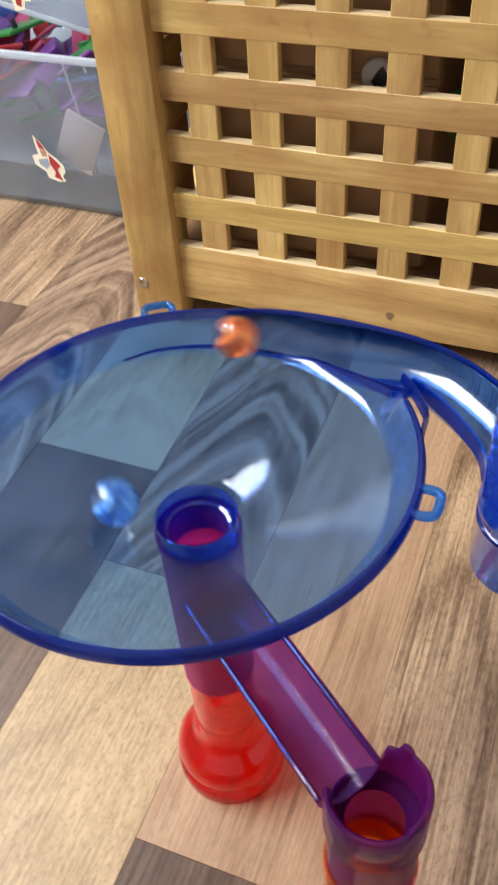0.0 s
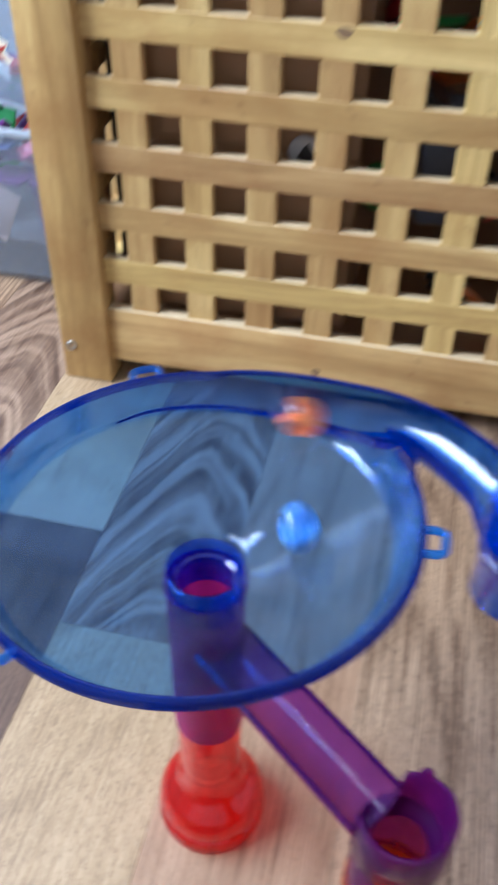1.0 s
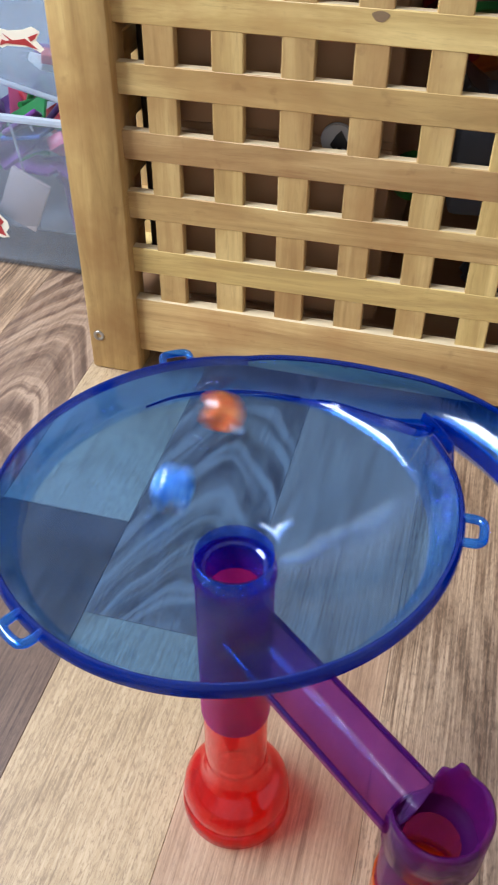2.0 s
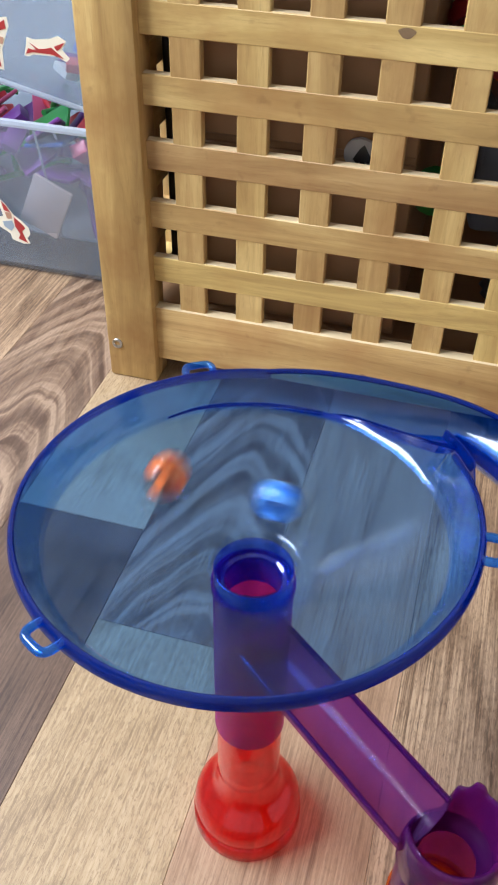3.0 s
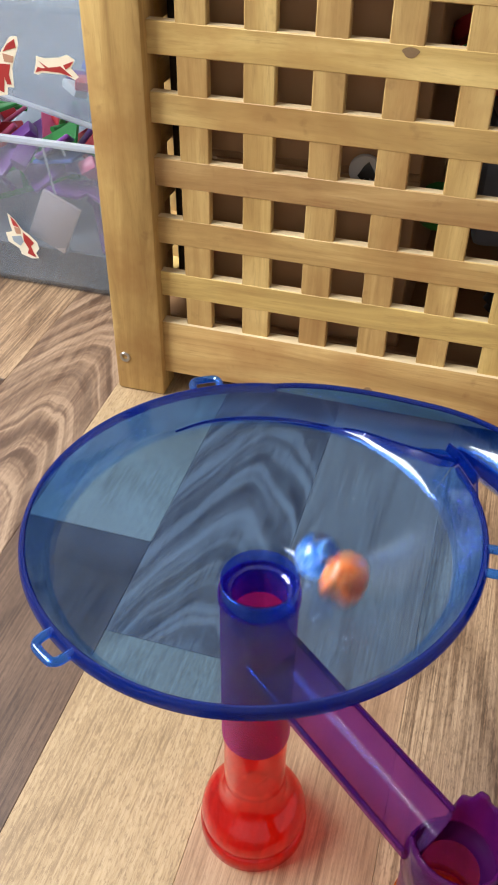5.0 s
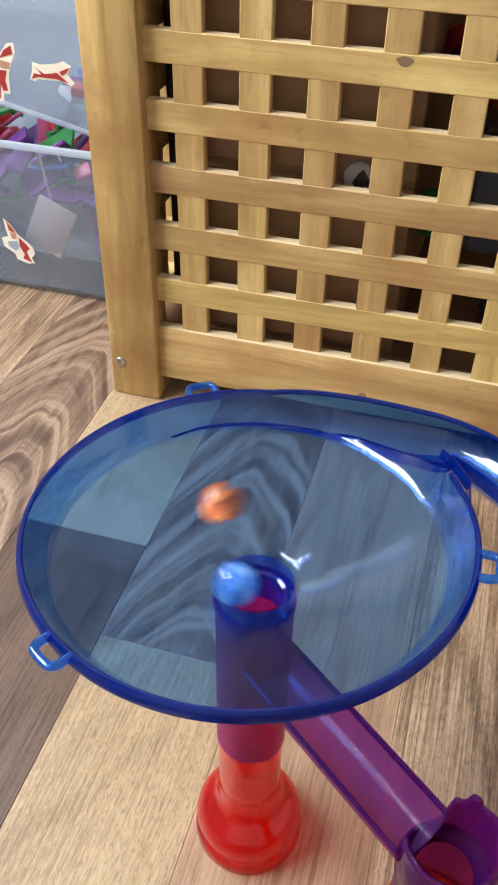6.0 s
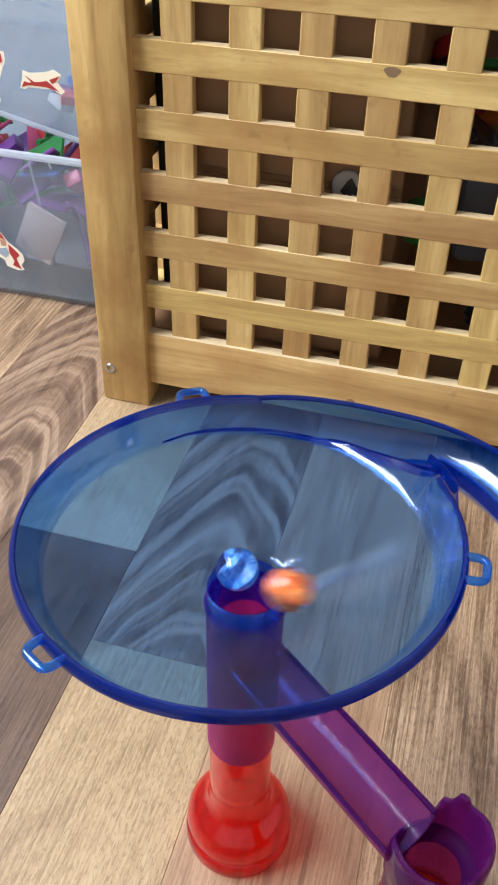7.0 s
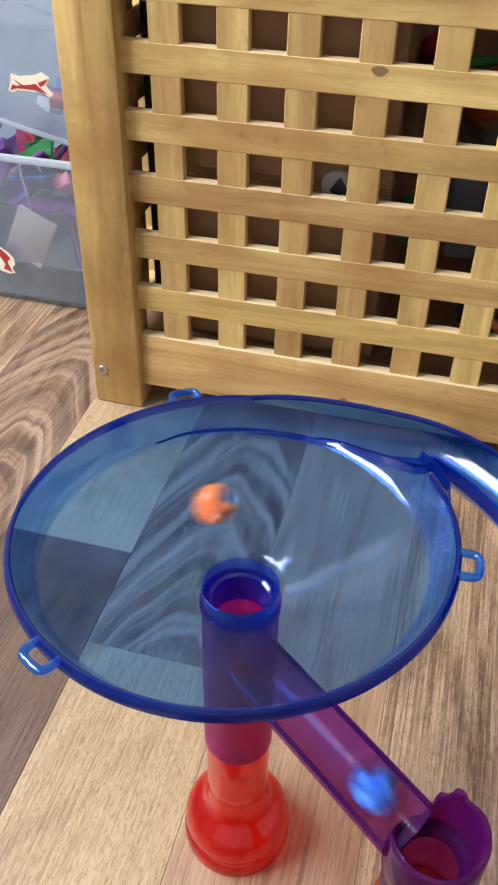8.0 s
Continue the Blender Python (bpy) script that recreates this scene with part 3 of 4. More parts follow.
    bm = lathe(bmesh.new(), [(0.0150, 0.1975), (0.0150, 0.2220), (0.0158, 0.2230), (0.0158, 0.2250), (0.0152, 0.2260), (0.0152, 0.2840), (0.0162, 0.2855), (0.0162, 0.2920), (0.0150, 0.2925), (0.0136, 0.2900), (0.0134, 0.2340), (0.0126, 0.2260), (0.0136, 0.2240), (0.0136, 0.1975)], centre=c, seg=64)
    part("socket", bm, BLUE_TOWER, ob, "upright blue feed tube")
    bm = lathe(bmesh.new(), [(0.0151, 0.2175), (0.0157, 0.2180), (0.0157, 0.2195), (0.0151, 0.2200)], centre=c, seg=64)
    part("collar", bm, BLUE_EDGE, ob)
    return ob


AIM = Vector((0.782, -0.623, 0)).normalized()
CUP = Vector((0.0838, -0.0640, 0))


def stand(name, label, mat, centre, height, collar=False):
    """A wide-footed tube that carries the run."""
    ob = thing(name, label, "marble run", pose(centre[0], centre[1], 0))
    outer = [(0.0258, 0.0), (0.0262, 0.0012), (0.0262, 0.0085), (0.0255, 0.0098), (0.0248, 0.0104), (0.0252, 0.0115), (0.0256, 0.0150), (0.0250, 0.0195), (0.0232, 0.0240), (0.0205, 0.0272),
             (0.0178, 0.0292), (0.0160, 0.0320), (0.0148, 0.0370), (0.0143, 0.0440)]
    inner = [(0.0127, 0.0440), (0.0131, 0.0375), (0.0144, 0.0310), (0.0166, 0.0277), (0.0195, 0.0256), (0.0220, 0.0225), (0.0236, 0.0188), (0.0242, 0.0150), (0.0238, 0.0110), (0.0246, 0.0080), (0.0246, 0.0)]
    part("foot", lathe(bmesh.new(), outer + inner, seg=72), mat, ob, smooth=50)
    part("shaft", lathe(bmesh.new(), [(0.0143, 0.0442), (0.0141, height), (0.0126, height), (0.0127, 0.0442)], seg=64), mat, ob)
    part("step", lathe(bmesh.new(), [(0.0124, 0.047), (0.0124, 0.049), (0.0070, 0.049), (0.0070, 0.047)], seg=48), mat, ob)
    if collar:
        part("collar", lathe(bmesh.new(), [(0.0152, height - 0.016), (0.0161, height - 0.012), (0.0161, height), (0.0154, height), (0.0152, height - 0.004)], seg=64), mat, ob)
    return ob


def slide():
    ob = thing("slide", "clear purple plastic chute with an open cup", "marble run")
    bm = lathe(bmesh.new(), [(0.0149, 0.0830), (0.0151, 0.0840), (0.0151, 0.1730), (0.0158, 0.1738), (0.0158, 0.1765), (0.0152, 0.1770), (0.0145, 0.1700), (0.0145, 0.0830)], seg=64)
    part("upright_tube", bm, PURPLE_TUBE, ob, smooth=50)
    n = Vector((-AIM.y, AIM.x, 0))
    edge = [AIM * d + n * (0.0092 - 0.0016 * (0.0955 - d) / 0.0825) + Vector((0, 0, 0.1566 - 0.020 * (d - 0.012))) for d in np.linspace(0.013, 0.0962, 10)]
    bm = bmesh.new()
    near = trough(bm, edge, lambda f: 0.0108, lambda f: 0.0120, lambda f: 1.0, 0.0015, 20)
    channel = part("channel", bm, PURPLE, ob, smooth=50)
    for line in (edge, near):
        part("channel_edge", tube(bmesh.new(), [q + Vector((0, 0, 0.0002)) for q in line], 0.0010), PURPLE_EDGE, channel)
    away = math.atan2(-AIM.y, -AIM.x)
    c = (CUP.x, CUP.y)
    part("cup_tube", lathe(bmesh.new(), [(0.0150, 0.0900), (0.0153, 0.1400), (0.0138, 0.1400), (0.0136, 0.0900)], centre=c, seg=64), PURPLE_EDGE, ob)

    def wall_height(a):
        """Top of the cup's wall, a degrees round from the mouth (0 to 360)."""
        gap = min(a, 360 - a)
        if a < 180:
            return 0.1440 + 0.0176 * ease((gap - 38) / 16)
        return 0.1440 + 0.0150 * ease((gap - 34) / 16) + 0.0060 * ease((gap - 58) / 10) - 0.0028 * ease((gap - 76) / 6) + 0.0020 * ease((gap - 82) / 30)

    bm = bmesh.new()
    rings = []
    for i in range(120):
        a = 3.0 * i
        h = wall_height(a)
        out = 0.0006 * ease((min(a, 360 - a) - 30) / 20)
        ring = []
        for r, z in ((0.0152, 0.1380), (0.0158 + out, 0.1394), (0.0159 + out, h - 0.0024), (0.0155 + out, h - 0.0006), (0.0147 + out, h), (0.0138 + out, h - 0.0008), (0.0134 + out, h - 0.0026), (0.0136, 0.1412), (0.0136, 0.1382)):
            w = away + radians(a)
            ring.append(bm.verts.new((c[0] + r * math.cos(w), c[1] + r * math.sin(w), z)))
        rings.append(ring)
    for u, v in zip(rings, rings[1:] + rings[:1]):
        for j in range(9):
            bm.faces.new((u[j], v[j], v[(j + 1) % 9], u[(j + 1) % 9]))
    part("cup_ring", bm, PURPLE_EDGE, ob, "dark purple cup wall with an open mouth", smooth=50)
    part("cup_floor", lathe(bmesh.new(), [(0.0137, 0.1446), (0.0120, 0.1424), (0.0102, 0.1410), (0.0096, 0.1392), (0.0104, 0.1392), (0.0122, 0.1408), (0.0136, 0.1430)], centre=c, seg=48), PURPLE_DENSE, ob)
    return ob


def marble(name, label, paint, turns):
    ob = thing(name, label, "marble")
    bm = bmesh.new()
    bmesh.ops.create_icosphere(bm, subdivisions=4, radius=0.0082)
    part("ball", bm, GLASS, ob, smooth=180)
    # three twisted vanes of coloured glass
    bm = bmesh.new()
    for v in range(3):
        rows = []
        for i in range(17):
            z = -0.0064 + 0.0128 * i / 16
            w = math.sqrt(max(0.0, 0.0066 ** 2 - z * z)) * 0.98 + 0.0002
            a = v * math.tau / 3 + turns * z / 0.0066
            q = Vector((math.cos(a), math.sin(a), 0))
            k = Vector((-q.y, q.x, 0)) * (0.0003 + 0.30 * w)
            rows.append([bm.verts.new(Vector((0, 0, z)) + k * 0.4), bm.verts.new(q * w * 0.55 + k + Vector((0, 0, z))), bm.verts.new(q * w + Vector((0, 0, z))),
                         bm.verts.new(q * w * 0.55 - k + Vector((0, 0, z))), bm.verts.new(Vector((0, 0, z)) - k * 0.4)])
        for a, b in zip(rows, rows[1:]):
            for j in range(4):
                bm.faces.new((a[j], b[j], b[j + 1], a[j + 1]))
    part("swirl", bm, paint, ob, "twisted coloured core", smooth=60)
    return ob


lattice_table()
funnel()
stand("red_stand", "clear red plastic tower foot under the funnel", RED, (0, 0), 0.118)
stand("orange_stand", "clear orange plastic tower under the purple cup", ORANGE, (CUP.x, CUP.y), 0.108, True)
slide()
orange_marble = marble("marble", "clear glass marble with an orange swirl", swirl_paint("orange_swirl", (0.95, 0.14, 0.015), (1.0, 0.40, 0.10)), 1.1)
blue_marble = marble("marble", "clear glass marble with a blue swirl", swirl_paint("blue_swirl", (0.03, 0.22, 0.85), (0.25, 0.56, 1.0)), 1.3)


# ---- storage tubs and toys ----
def tub(name, label, m, w, d, h, ribs=True):
    """An open plastic box with sloping walls, rolled rim and ribs; its base centre is its origin."""
    ob = thing(name, label, "storage box", m)
    bm = bmesh.new()

    def ring(sx, sy, z, r=0.02, n=5):
        out = []
        for qx, qy, a0 in ((1, 1, 0), (-1, 1, 90), (-1, -1, 180), (1, -1, 270)):
            for i in range(n + 1):
                a = radians(a0 + 90 * i / n)
                out.append(bm.verts.new((qx * (sx / 2 - r) + r * math.cos(a), qy * (sy / 2 - r) + r * math.sin(a), z)))
        return out
    rings = [ring(w - 0.016, d - 0.016, 0.0), ring(w - 0.008, d - 0.008, 0.005), ring(w, d, h), ring(w - 0.004, d - 0.004, h), ring(w - 0.012, d - 0.012, 0.008), ring(w - 0.020, d - 0.020, 0.003)]
    for a, b in zip(rings, rings[1:]):
        k = len(a)
        for j in range(k):
            bm.faces.new((a[j], a[(j + 1) % k], b[(j + 1) % k], b[j]))
    bm.faces.new(rings[0])
    bm.faces.new(rings[-1])
    body = part("box_body", bm, TUB, ob, smooth=50)
    bm = bmesh.new()
    line = []
    for qx, qy, a0 in ((1, 1, 0), (-1, 1, 90), (-1, -1, 180), (1, -1, 270)):
        for i in range(6):
            a = radians(a0 + 90 * i / 5)
            line.append(Vector((qx * (w / 2 - 0.02) + 0.022 * math.cos(a), qy * (d / 2 - 0.02) + 0.022 * math.sin(a), h)))
    foot = [Vector((q.x * (w - 0.012) / w, q.y * (d - 0.012) / d, 0.003)) for q in line]
    if ribs:
        part("base_rim", tube(bmesh.new(), foot, 0.0026, 8, True), TUB_RIM, body)
    part("box_rim", tube(bm, line, 0.0035, 8, True), TUB_RIM, body, "thicker rolled rim")
    return ob


def toy(name, bm, mat, m, label):
    ob = new(name, finish(bm, name, mat))
    ob.matrix_world = m
    return tagged(ob, label, "toy", "loose toys in the boxes")


def sticker(at, kind):
    """A cut-out paper sticker with a red printed shape."""
    ob = thing("sticker", "cream cut-out sticker with a red printed shape", "sticker", at, "stickers on the boxes")
    outlines = {
        "tall": [(20, 50), (21, 35), (14, 15), (8, -5), (7, -38), (-2, -38), (-4, -52), (-18, -55), (-22, -30), (-15, 0), (-4, 25), (10, 48)],
        "long": [(-35, -22), (-30, -5), (-28, 8), (-15, 5), (10, 8), (25, 14), (38, 6), (30, -8), (42, -22), (35, -28), (20, -20), (-20, -20), (-28, -24)],
        "bent": [(-17, 42), (-5, 30), (8, 10), (22, 0), (33, -12), (35, -25), (28, -35), (33, -45), (20, -48), (0, -42), (-3, -30), (-22, -18), (-25, 0), (-12, 5), (-15, 20)],
    }[kind]
    prints = {
        "tall": [[(16, 45), (17, 31), (-2, 23), (5, 36)], [(-8, 2), (6, 2), (2, -15), (4, -33), (-2, -33), (-5, -20), (-8, -48), (-14, -45), (-18, -20)]],
        "long": [[(-32, -20), (-27, -10), (-20, -12), (5, -8), (12, -6), (25, -17), (32, -23), (10, -17), (-20, -16)], [(17, -4), (35, 4), (28, -6), (21, -11)], [(-25, 0), (-8, -11), (-13, -12)]],
        "bent": [[(-12, 36), (-4, 27), (3, 14), (-9, 18)], [(8, 6), (20, -5), (27, -14), (20, -22), (24, -34), (28, -44), (12, -38), (16, -28), (8, -12)]],
    }[kind]
    k, wide = 0.00046, {"tall": 1.35, "long": 1.1, "bent": 1.15}[kind]

    def cut(points, z):
        bm = bmesh.new()
        f = bm.faces.new([bm.verts.new((x * k * wide, y * k, z)) for x, y in points])
        up = bmesh.ops.extrude_face_region(bm, geom=[f])
        for v in up["geom"]:
            if isinstance(v, bmesh.types.BMVert):
                v.co.z += 0.0003
        return bm
    paper = part("paper", cut(outlines, 0.0), PAPER, ob, smooth=0)
    for q in prints:
        part("print", cut(q, 0.0003), PRINT_RED, paper, "red print", smooth=0)
    if kind == "tall":
        part("print", cut([(-3, 20), (12, 16), (10, 5), (-2, 6)], 0.0003), PRINT_TAN, paper, smooth=0)
    if kind == "bent":
        part("print", cut([(-8, 15), (4, 13), (4, 2), (-5, 1)], 0.0003), PRINT_TAN, paper, smooth=0)
        part("print", cut([(-14, -6), (4, -2), (7, -14), (0, -24), (-12, -16)], 0.0003), PRINT_GREY, paper, smooth=0)
    return ob


PAPER = plain("sticker_paper", (0.80, 0.74, 0.58), 0.45)
PRINT_RED = plain("sticker_red", (0.36, 0.03, 0.028), 0.4)
PRINT_GREY = plain("sticker_grey", (0.30, 0.36, 0.42), 0.4)
PRINT_TAN = plain("sticker_tan", (0.45, 0.25, 0.16), 0.4)
TOY_COLOURS = {
    "red": plain("red_toy_plastic", (0.60, 0.03, 0.04), 0.35), "green": plain("green_toy_plastic", (0.06, 0.36, 0.07), 0.35), "purple": plain("purple_toy_plastic", (0.16, 0.04, 0.25), 0.35),
    "yellow": plain("yellow_toy_plastic", (0.75, 0.50, 0.04), 0.35), "pink": plain("pink_toy_plastic", (0.65, 0.10, 0.22), 0.35), "white": plain("white_toy_plastic", (0.75, 0.75, 0.73), 0.35),
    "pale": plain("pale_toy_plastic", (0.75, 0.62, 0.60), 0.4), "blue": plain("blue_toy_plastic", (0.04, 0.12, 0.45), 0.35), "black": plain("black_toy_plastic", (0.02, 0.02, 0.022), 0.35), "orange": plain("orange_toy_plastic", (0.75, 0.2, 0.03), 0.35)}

LOWER = pose(-0.482, 0.625, 0.0)
full_box = tub("storage_box", "milky clear plastic storage box full of bright toys", LOWER, 0.49, 0.37, 0.145, False)
part("false_bottom", box_bm(-0.228, 0.228, -0.168, 0.168, 0.034, 0.036, 0.0008, 1), TUB_RIM, full_box)
for x0, x1, z0, z1 in ((0.1616, 0.1721, 0.1400, 0.0370), (0.1791, 0.1793, 0.1410, 0.1290), (-0.0700, -0.0780, 0.1400, 0.0370)):
    part("rib", tube(bmesh.new(), [Vector((x0, -0.176, z0)), Vector((x1, -0.170, z1))], 0.0011, 8), TUB_RIM, full_box)
tub("storage_box", "milky clear plastic box set tilted into the lower one", pose(-0.455, 0.655, 0.166, -3, 15, 6), 0.42, 0.36, 0.20)
sticker(pose(-0.3494, 0.4365, 0.0565, 87, 0, 0), "bent")
sticker(pose(-0.3060, 0.4612, 0.2040, 87, 0, 4), "long")
sticker(pose(-0.3465, 0.4566, 0.1990, 87, 0, 4), "tall")

toy_rng = random.Random(11)
for i in range(120):
    c = toy_rng.choice(["red", "green", "purple", "purple", "pink", "green", "purple", "blue", "red", "blue", "purple"])
    x, y, z = toy_rng.uniform(-0.66, -0.27), toy_rng.uniform(0.482, 0.64), 0.036 + 0.074 * (i / 120) ** 0.8
    m = pose(x, y, z + 0.012, toy_rng.uniform(-40, 40), toy_rng.uniform(-40, 40), toy_rng.uniform(0, 180))
    if i % 3 == 0:
        toy("toy_block", box_bm(-0.013, 0.013, -0.008, 0.008, -0.006, 0.006, 0.0012), TOY_COLOURS[c], m, c + " plastic toy block in the storage box")
    elif i % 3 == 1:
        toy("toy_stick", tube(bmesh.new(), [Vector((-0.05, 0, 0)), Vector((0, 0.003, 0)), Vector((0.05, 0, 0))], 0.0030, 10), TOY_COLOURS[c], m, c + " plastic stick in the storage box")
    else:
        toy("toy_tile", box_bm(-0.026, 0.026, -0.018, 0.018, -0.002, 0.002, 0.0015), TOY_COLOURS[c], m, c + " flat toy piece in the storage box")

UPPER = pose(-0.455, 0.655, 0.166, -3, 15, 6)
for i in range(16):
    c = toy_rng.choice(["red", "green", "purple", "pink", "blue", "red", "white", "green"])
    m = UPPER @ pose(toy_rng.uniform(0.09, 0.19), toy_rng.uniform(-0.155, -0.08), 0.011 + 0.0010 * i, toy_rng.uniform(-20, 20), toy_rng.uniform(-20, 20), toy_rng.uniform(0, 180))
    toy("toy_block", box_bm(-0.012, 0.012, -0.007, 0.007, -0.004, 0.004, 0.0012), TOY_COLOURS[c], m, c + " plastic toy block in the tilted box")

# ---- what lies inside the table ----
def lying(name, bm, mat, m, label, category="toy"):
    ob = new(name, finish(bm, name, mat))
    ob.matrix_world = m
    return tagged(ob, label, category)


def flat_shape(points, h):
    bm = bmesh.new()
    f = bm.faces.new([bm.verts.new((x, y, 0)) for x, y in points])
    up = bmesh.ops.extrude_face_region(bm, geom=[f])
    for v in up["geom"]:
        if isinstance(v, bmesh.types.BMVert):
            v.co.z += h
    return bm


IN = 0.0605
crate = thing("wooden_crate", "brown wooden crate standing inside the lattice table", "crate")
part("crate_board", box_bm(lx(0.30), lx(3.62), LAT + 0.024, LAT + 0.034, IN, IN + 0.33, 0.001, 1), DARKWOOD, crate)
part("crate_board", box_bm(lx(0.30), lx(0.53), LAT + 0.0345, LAT + 0.28, IN, IN + 0.33, 0.001, 1), DARKWOOD, crate)
part("crate_board", box_bm(lx(3.39), lx(3.62), LAT + 0.0345, LAT + 0.28, IN, IN + 0.33, 0.001, 1), DARKWOOD, crate)
for k in range(5):
    z = IN + 0.004 + k * 0.066
    part("crate_slat", box_bm(lx(0.30), lx(3.62), LAT + 0.0205, LAT + 0.0238, z, z + 0.061, 0.001, 1), DARKWOOD, crate)
# added black block: gives the dark of the shaded side lattice behind the holes
lying("shade_block", box_bm(lx(-0.77), lx(0.24), LAT + 0.072, LAT + 0.33, IN, IN + 0.30, 0.004), TOY_COLOURS["black"], Matrix(), "matt black block added in place of the shade inside the table", "box")
badge = pose(lx(2.80), LAT + 0.0188, lz(-1.93) - 0.001, 90, 0, 0)
badge_disc = part("badge", disc_bm(0.0112, 0.003), plain("grey_card", (0.42, 0.41, 0.39), 0.6), crate, "pale round badge", at=badge)
part("badge_print", flat_shape([(-0.006, -0.003), (-0.003, -0.006), (-0.001, -0.004), (-0.002, -0.009), (0.003, -0.009), (0.002, -0.004), (0.005, -0.005), (0.006, -0.001), (0.001, 0.007), (-0.002, 0.004)], 0.0004), TOY_COLOURS["black"], badge_disc, "black printed shape", at=pose(0.001, 0, 0.0016))
inner_rng = random.Random(3)
for k in range(30):
    c = inner_rng.choice(["black", "red", "green", "white", "blue", "black", "yellow", "black", "orange"])
    x = lx(inner_rng.uniform(3.8, 8.6))
    z = IN + 0.014 + 0.20 * (k / 30)
    m = pose(x, LAT + inner_rng.uniform(0.035, 0.12), z, inner_rng.uniform(-50, 50), inner_rng.uniform(-50, 50), inner_rng.uniform(0, 180))
    if k % 2:
        lying("building_brick", box_bm(-0.026, 0.026, -0.019, 0.019, -0.003, 0.003, 0.001, 1), TOY_COLOURS[c], m, c + " flat toy heaped inside the table")
    else:
        lying("toy_lump", disc_bm(0.017, 0.018, 16), TOY_COLOURS[c], m, c + " rounded toy heaped inside the table")
toy("toy_tile", box_bm(-0.019, 0.019, -0.024, 0.024, -0.002, 0.002, 0.001), TOY_COLOURS["pale"], pose(-0.318, 0.4485, 0.068, 86, 24, -2), "pale pink flat toy tile behind the box wall")
lying("grey_cloth_box", box_bm(-0.022, 0.022, -0.02, 0.02, -0.04, 0.04, 0.006), plain("grey_fabric", (0.10, 0.10, 0.11), 0.9, 0.0, 0.4, 80), pose(lx(4.95), LAT + 0.055, IN + 0.125, 0, 0, 8), "grey fabric box inside the table", "box")

lay_floor()

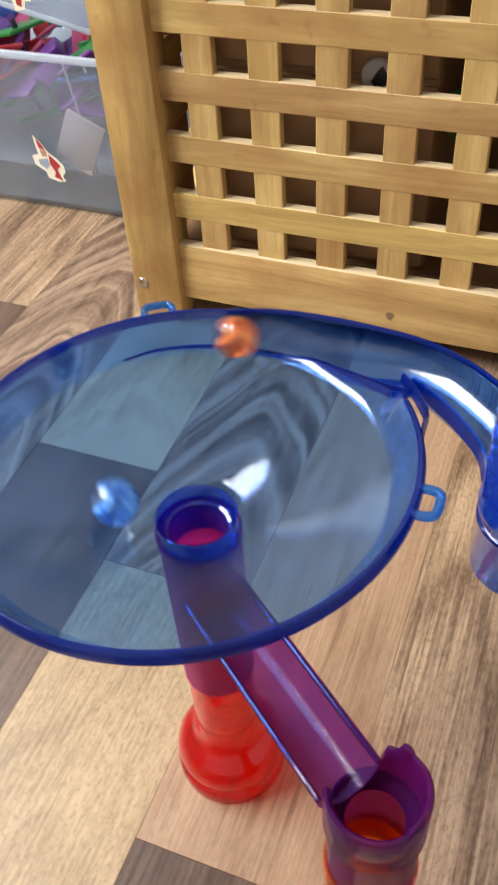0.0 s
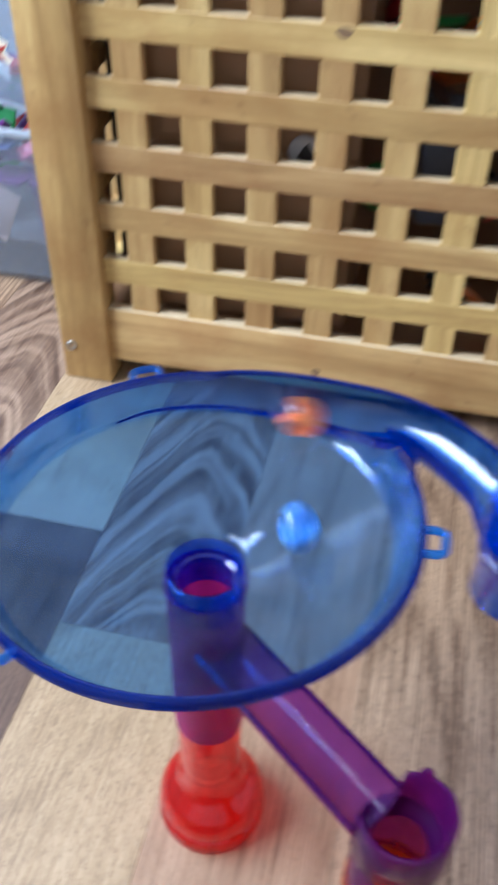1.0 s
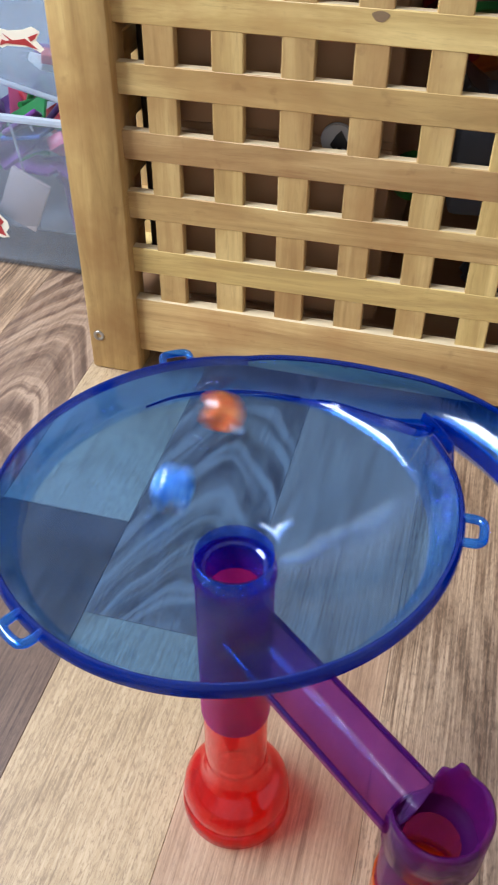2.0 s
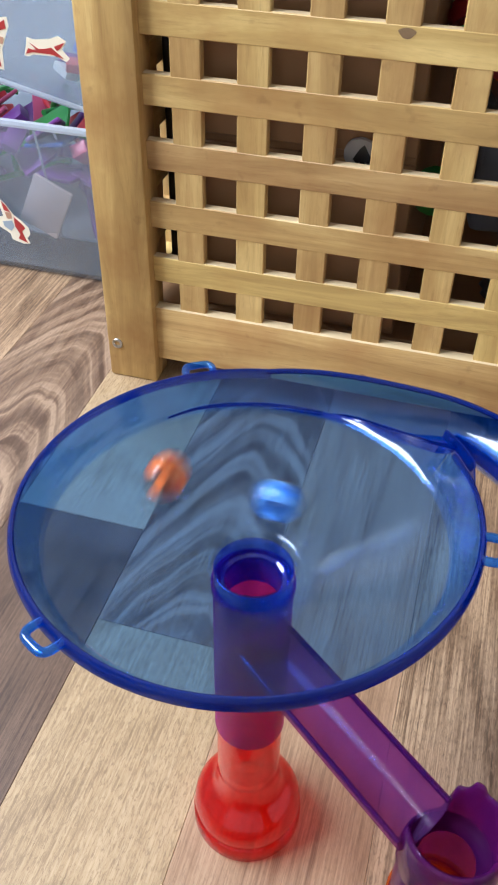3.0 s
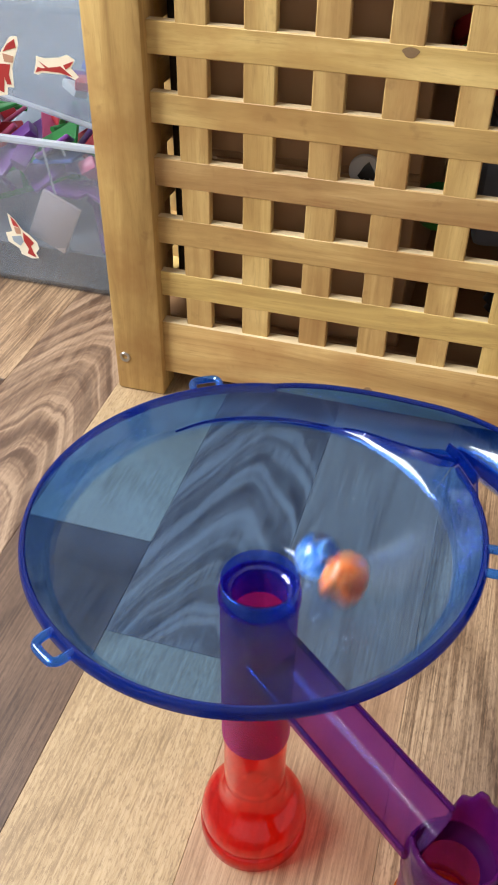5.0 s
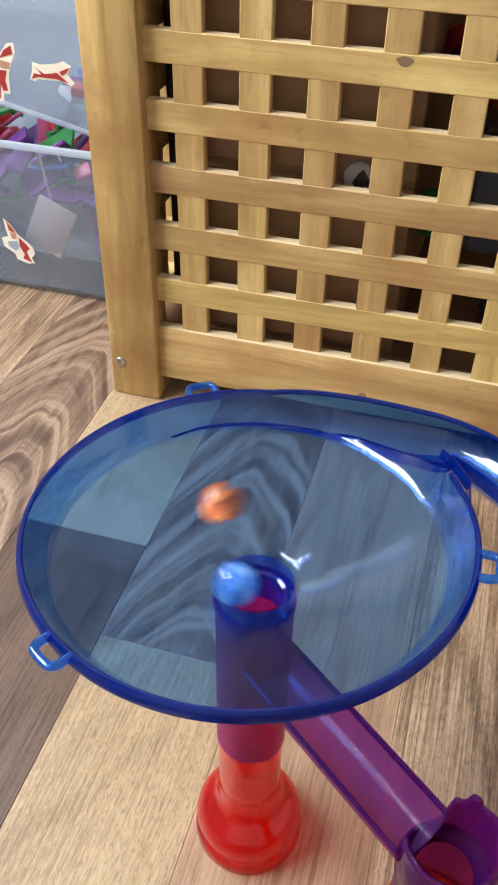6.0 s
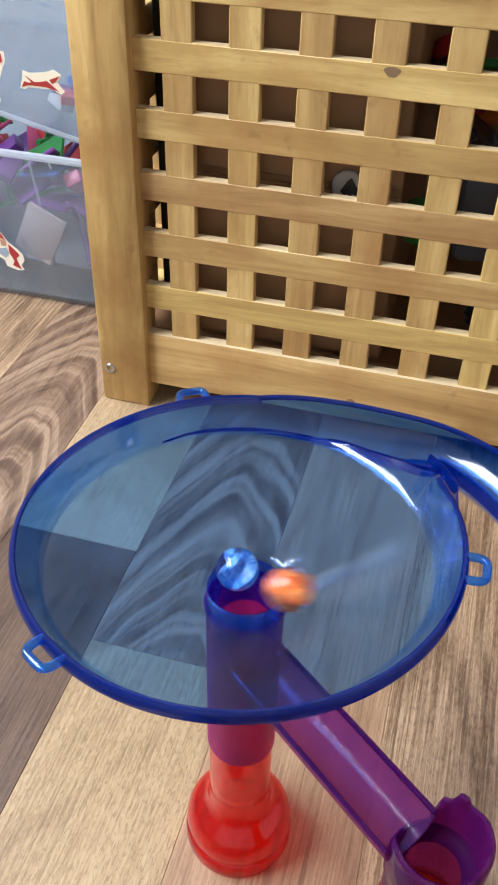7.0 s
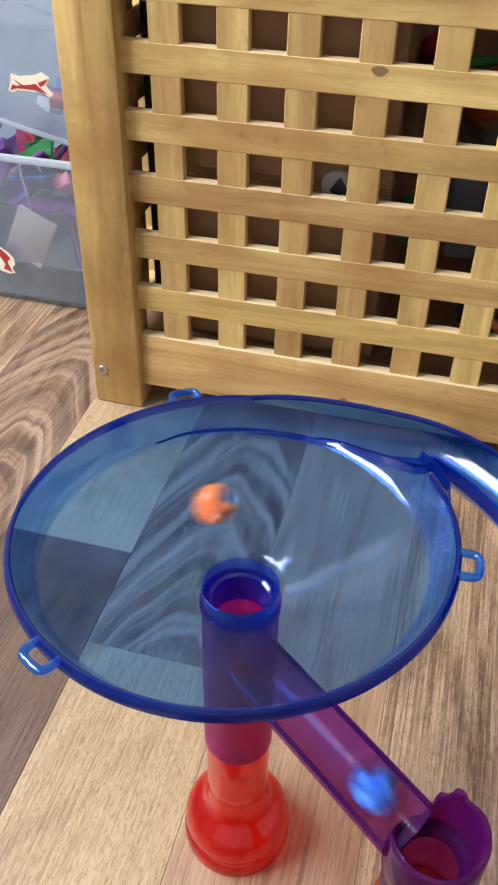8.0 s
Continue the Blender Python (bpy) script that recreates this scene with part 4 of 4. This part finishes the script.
# ---- movement ----
ORANGE_WAY = [
    (0.0, -0.0091, 0.0659, 0.2112), (0.1, -0.0311, 0.0611, 0.2127), (0.2, -0.0533, 0.0416, 0.2086), (0.3, -0.0652, 0.01, 0.2081),
    (0.4, -0.0573, -0.0135, 0.2069), (0.5, -0.0374, -0.0371, 0.2063), (0.6, 0.0088, -0.0375, 0.2031), (0.7, 0.0331, -0.0235, 0.2045),
    (0.8, 0.0499, 0.0102, 0.2084), (0.9, 0.0452, 0.0411, 0.2108), (1.0, 0.0234, 0.0604, 0.2122), (1.1, -0.0077, 0.0577, 0.2069),
    (1.2, -0.0367, 0.0291, 0.2031), (1.3, -0.0391, -0.0039, 0.2016), (1.4, -0.0363, -0.0233, 0.2031), (1.5, 0.0005, -0.0378, 0.2026),
    (1.6, 0.0332, -0.0263, 0.2052), (1.7, 0.0455, -0.0053, 0.2066), (1.8, 0.0312, 0.0332, 0.205), (1.9, 0.002, 0.0498, 0.2049),
    (2.0, -0.0196, 0.0515, 0.2056), (2.1, -0.0443, 0.0385, 0.206), (2.2, -0.0523, 0.0156, 0.205), (2.3, -0.0446, -0.0246, 0.2053),
    (2.4, -0.0147, -0.05, 0.2075), (2.5, 0.0218, -0.0488, 0.2096), (2.6, 0.0449, -0.0215, 0.2085), (2.7, 0.0431, 0.0152, 0.206),
    (2.8, 0.0179, 0.0405, 0.204), (2.9, -0.0159, 0.041, 0.2027), (3.0, -0.0394, 0.018, 0.2023), (3.1, -0.0398, -0.0146, 0.2026),
    (3.2, -0.018, -0.0385, 0.2037), (3.3, 0.0092, -0.0299, 0.2005), (3.4, 0.0368, -0.0225, 0.2056), (3.5, 0.0386, 0.0049, 0.2035),
    (3.6, 0.0218, 0.0278, 0.2015), (3.7, -0.0176, 0.0407, 0.2028), (3.8, -0.0401, 0.0296, 0.2038), (3.9, -0.0431, 0.0123, 0.2027),
    (4.0, -0.0317, -0.0069, 0.1998), (4.1, -0.0047, -0.0157, 0.1943), (4.2, 0.0297, -0.0035, 0.2001), (4.3, 0.0394, 0.0198, 0.2051),
    (4.4, 0.0272, 0.0437, 0.2066), (4.5, 0.0116, 0.0454, 0.2044), (4.6, -0.0103, 0.0386, 0.2018), (4.7, -0.0291, 0.0115, 0.1995),
    (4.8, -0.0197, -0.0157, 0.1978), (4.9, 0.0055, -0.0253, 0.1984), (5.0, 0.0317, -0.0063, 0.201), (5.1, 0.0263, 0.0206, 0.201),
    (5.2, 0.0125, 0.0319, 0.2008), (5.3, -0.0162, 0.0261, 0.1994), (5.4, -0.0304, 0.003, 0.1992), (5.5, -0.0204, -0.0223, 0.1995),
    (5.6, 0.0057, -0.0301, 0.2002), (5.7, 0.0271, -0.0141, 0.2004), (5.8, 0.0269, 0.0131, 0.1999), (5.9, 0.0055, 0.0295, 0.1995),
    (6.0, -0.0202, 0.0225, 0.1991), (6.1, -0.0298, -0.0024, 0.1991), (6.2, -0.0157, -0.0251, 0.1994), (6.3, 0.0052, -0.0125, 0.1928),
    (6.4, 0.0226, -0.0058, 0.1975), (6.5, 0.027, 0.0159, 0.2003), (6.6, 0.0098, 0.0331, 0.2008), (6.7, -0.0175, 0.0316, 0.2007),
    (6.8, -0.0297, 0.0178, 0.2003), (6.9, -0.0134, -0.0077, 0.1939), (7.0, 0.018, -0.0069, 0.1957), (7.1, 0.0279, 0.0039, 0.1994),
    (7.2, 0.0233, 0.022, 0.2004), (7.3, 0.0023, 0.0309, 0.1996), (7.4, -0.0222, 0.0169, 0.1984), (7.5, -0.0193, -0.0084, 0.1962),
    (7.6, 0.0039, -0.011, 0.192), (7.7, 0.0184, -0.001, 0.1953), (7.8, 0.0214, 0.0199, 0.1994), (7.9, 0.0024, 0.032, 0.2),
    (8.0, -0.0176, 0.0246, 0.1991)]
BLUE_WAY = [
    (0.0, -0.0224, -0.0142, 0.1982), (0.1, -0.0073, -0.0167, 0.1951), (0.2, 0.026, -0.0129, 0.1998), (0.3, 0.0304, 0.0054, 0.2004),
    (0.4, 0.0185, 0.0279, 0.2007), (0.5, -0.0083, 0.0339, 0.2006), (0.6, -0.0328, 0.0176, 0.2008), (0.7, -0.0298, 0.0004, 0.199),
    (0.8, -0.0101, -0.016, 0.1954), (0.9, 0.0245, -0.0109, 0.1989), (1.0, 0.0321, 0.0118, 0.2015), (1.1, 0.0207, 0.0288, 0.2015),
    (1.2, -0.007, 0.0263, 0.1984), (1.3, -0.0272, 0.0091, 0.1987), (1.4, -0.0307, -0.0087, 0.1997), (1.5, -0.0059, -0.0172, 0.1951),
    (1.6, 0.0215, -0.0045, 0.1968), (1.7, 0.0235, 0.0183, 0.1997), (1.8, 0.0, 0.0329, 0.2002), (1.9, -0.0212, 0.0262, 0.2001),
    (2.0, -0.0268, 0.0129, 0.199), (2.1, -0.016, -0.0124, 0.196), (2.2, 0.0131, -0.0051, 0.1931), (2.3, 0.0232, 0.013, 0.1986),
    (2.4, 0.0008, 0.0264, 0.1982), (2.5, -0.0214, 0.0144, 0.1978), (2.6, -0.0223, -0.01, 0.1974), (2.7, -0.0021, -0.0227, 0.1971),
    (2.8, 0.0187, -0.0122, 0.197), (2.9, 0.0203, 0.01, 0.1971), (3.0, 0.0024, 0.0226, 0.197), (3.1, -0.0171, 0.0141, 0.1966),
    (3.2, -0.0195, -0.0061, 0.1961), (3.3, -0.0034, -0.0085, 0.1904), (3.4, 0.0176, -0.0103, 0.1962), (3.5, 0.0219, 0.0058, 0.1971),
    (3.6, 0.0056, 0.0204, 0.1964), (3.7, -0.0222, 0.0095, 0.1973), (3.8, -0.0172, -0.0059, 0.1951), (3.9, -0.0014, -0.0034, 0.1854),
    (4.0, 0.0204, 0.006, 0.1966), (4.1, 0.0145, 0.0236, 0.1988), (4.2, -0.0032, 0.0234, 0.1972), (4.3, -0.0153, 0.0018, 0.1938),
    (4.4, 0.0006, -0.0048, 0.1864), (4.5, 0.0153, -0.0037, 0.1941), (4.6, 0.0098, 0.0182, 0.1962), (4.7, -0.0106, 0.021, 0.1971),
    (4.8, -0.0188, 0.0073, 0.1959), (4.9, -0.003, 0.002, 0.1842), (5.0, 0.0197, 0.0056, 0.1963), (5.1, 0.0086, 0.0197, 0.1965),
    (5.2, -0.0066, 0.0169, 0.195), (5.3, -0.0137, -0.0082, 0.1941), (5.4, 0.0129, -0.006, 0.1932), (5.5, 0.004, 0.0168, 0.1948),
    (5.6, -0.0159, 0.0018, 0.1941), (5.7, 0.0036, -0.0099, 0.1914), (5.8, 0.0112, 0.0106, 0.1938), (5.9, -0.0116, 0.0104, 0.1938),
    (6.0, -0.0056, -0.0087, 0.1913), (6.1, 0.0122, 0.0024, 0.1922), (6.2, -0.0036, 0.014, 0.1933), (6.3, -0.0066, -0.0041, 0.1921),
    (6.4, 0.0097, -0.0008, 0.1939), (6.5, -0.0001, 0.0196, 0.1957), (6.6, -0.0131, 0.0145, 0.1957), (6.7, -0.0061, 0.0002, 0.1902),
    (6.8, 0.0032, 0.0106, 0.1947), (6.9, -0.0031, 0.0023, 0.185), (7.0, -0.0043, 0.0031, 0.1889), (7.1, -0.0003, 0.0048, 0.1878),
    (7.2, 0.0044, 0.0007, 0.1868), (7.3, 0.0003, 0.0032, 0.1829), (7.4, 0.0005, 0.0023, 0.1814), (7.5, 0.001, -0.0008, 0.1615),
    (7.6, 0.0085, -0.0068, 0.1575), (7.7, 0.0196, -0.0156, 0.1543), (7.8, 0.0285, -0.0227, 0.1539), (7.9, 0.045, -0.0358, 0.1532),
    (8.0, 0.0614, -0.0489, 0.1525)]


def rolling(way, step):
    """Rows for a ball that rolls along its way."""
    rows, turn = [], Matrix()
    for i, (t, x, y, z) in enumerate(way):
        if i:
            d = Vector((x - way[i - 1][1], y - way[i - 1][2], 0))
            if d.length > 1e-4:
                turn = Matrix.Rotation(radians(step), 4, Vector((-d.y, d.x, 0)).normalized()) @ turn
        rows.append((t, Matrix.Translation((x, y, z)) @ turn))
    return rows


def motions():
    walk(orange_marble, rolling(ORANGE_WAY, 64))
    walk(blue_marble, rolling(BLUE_WAY, 64))


motions()
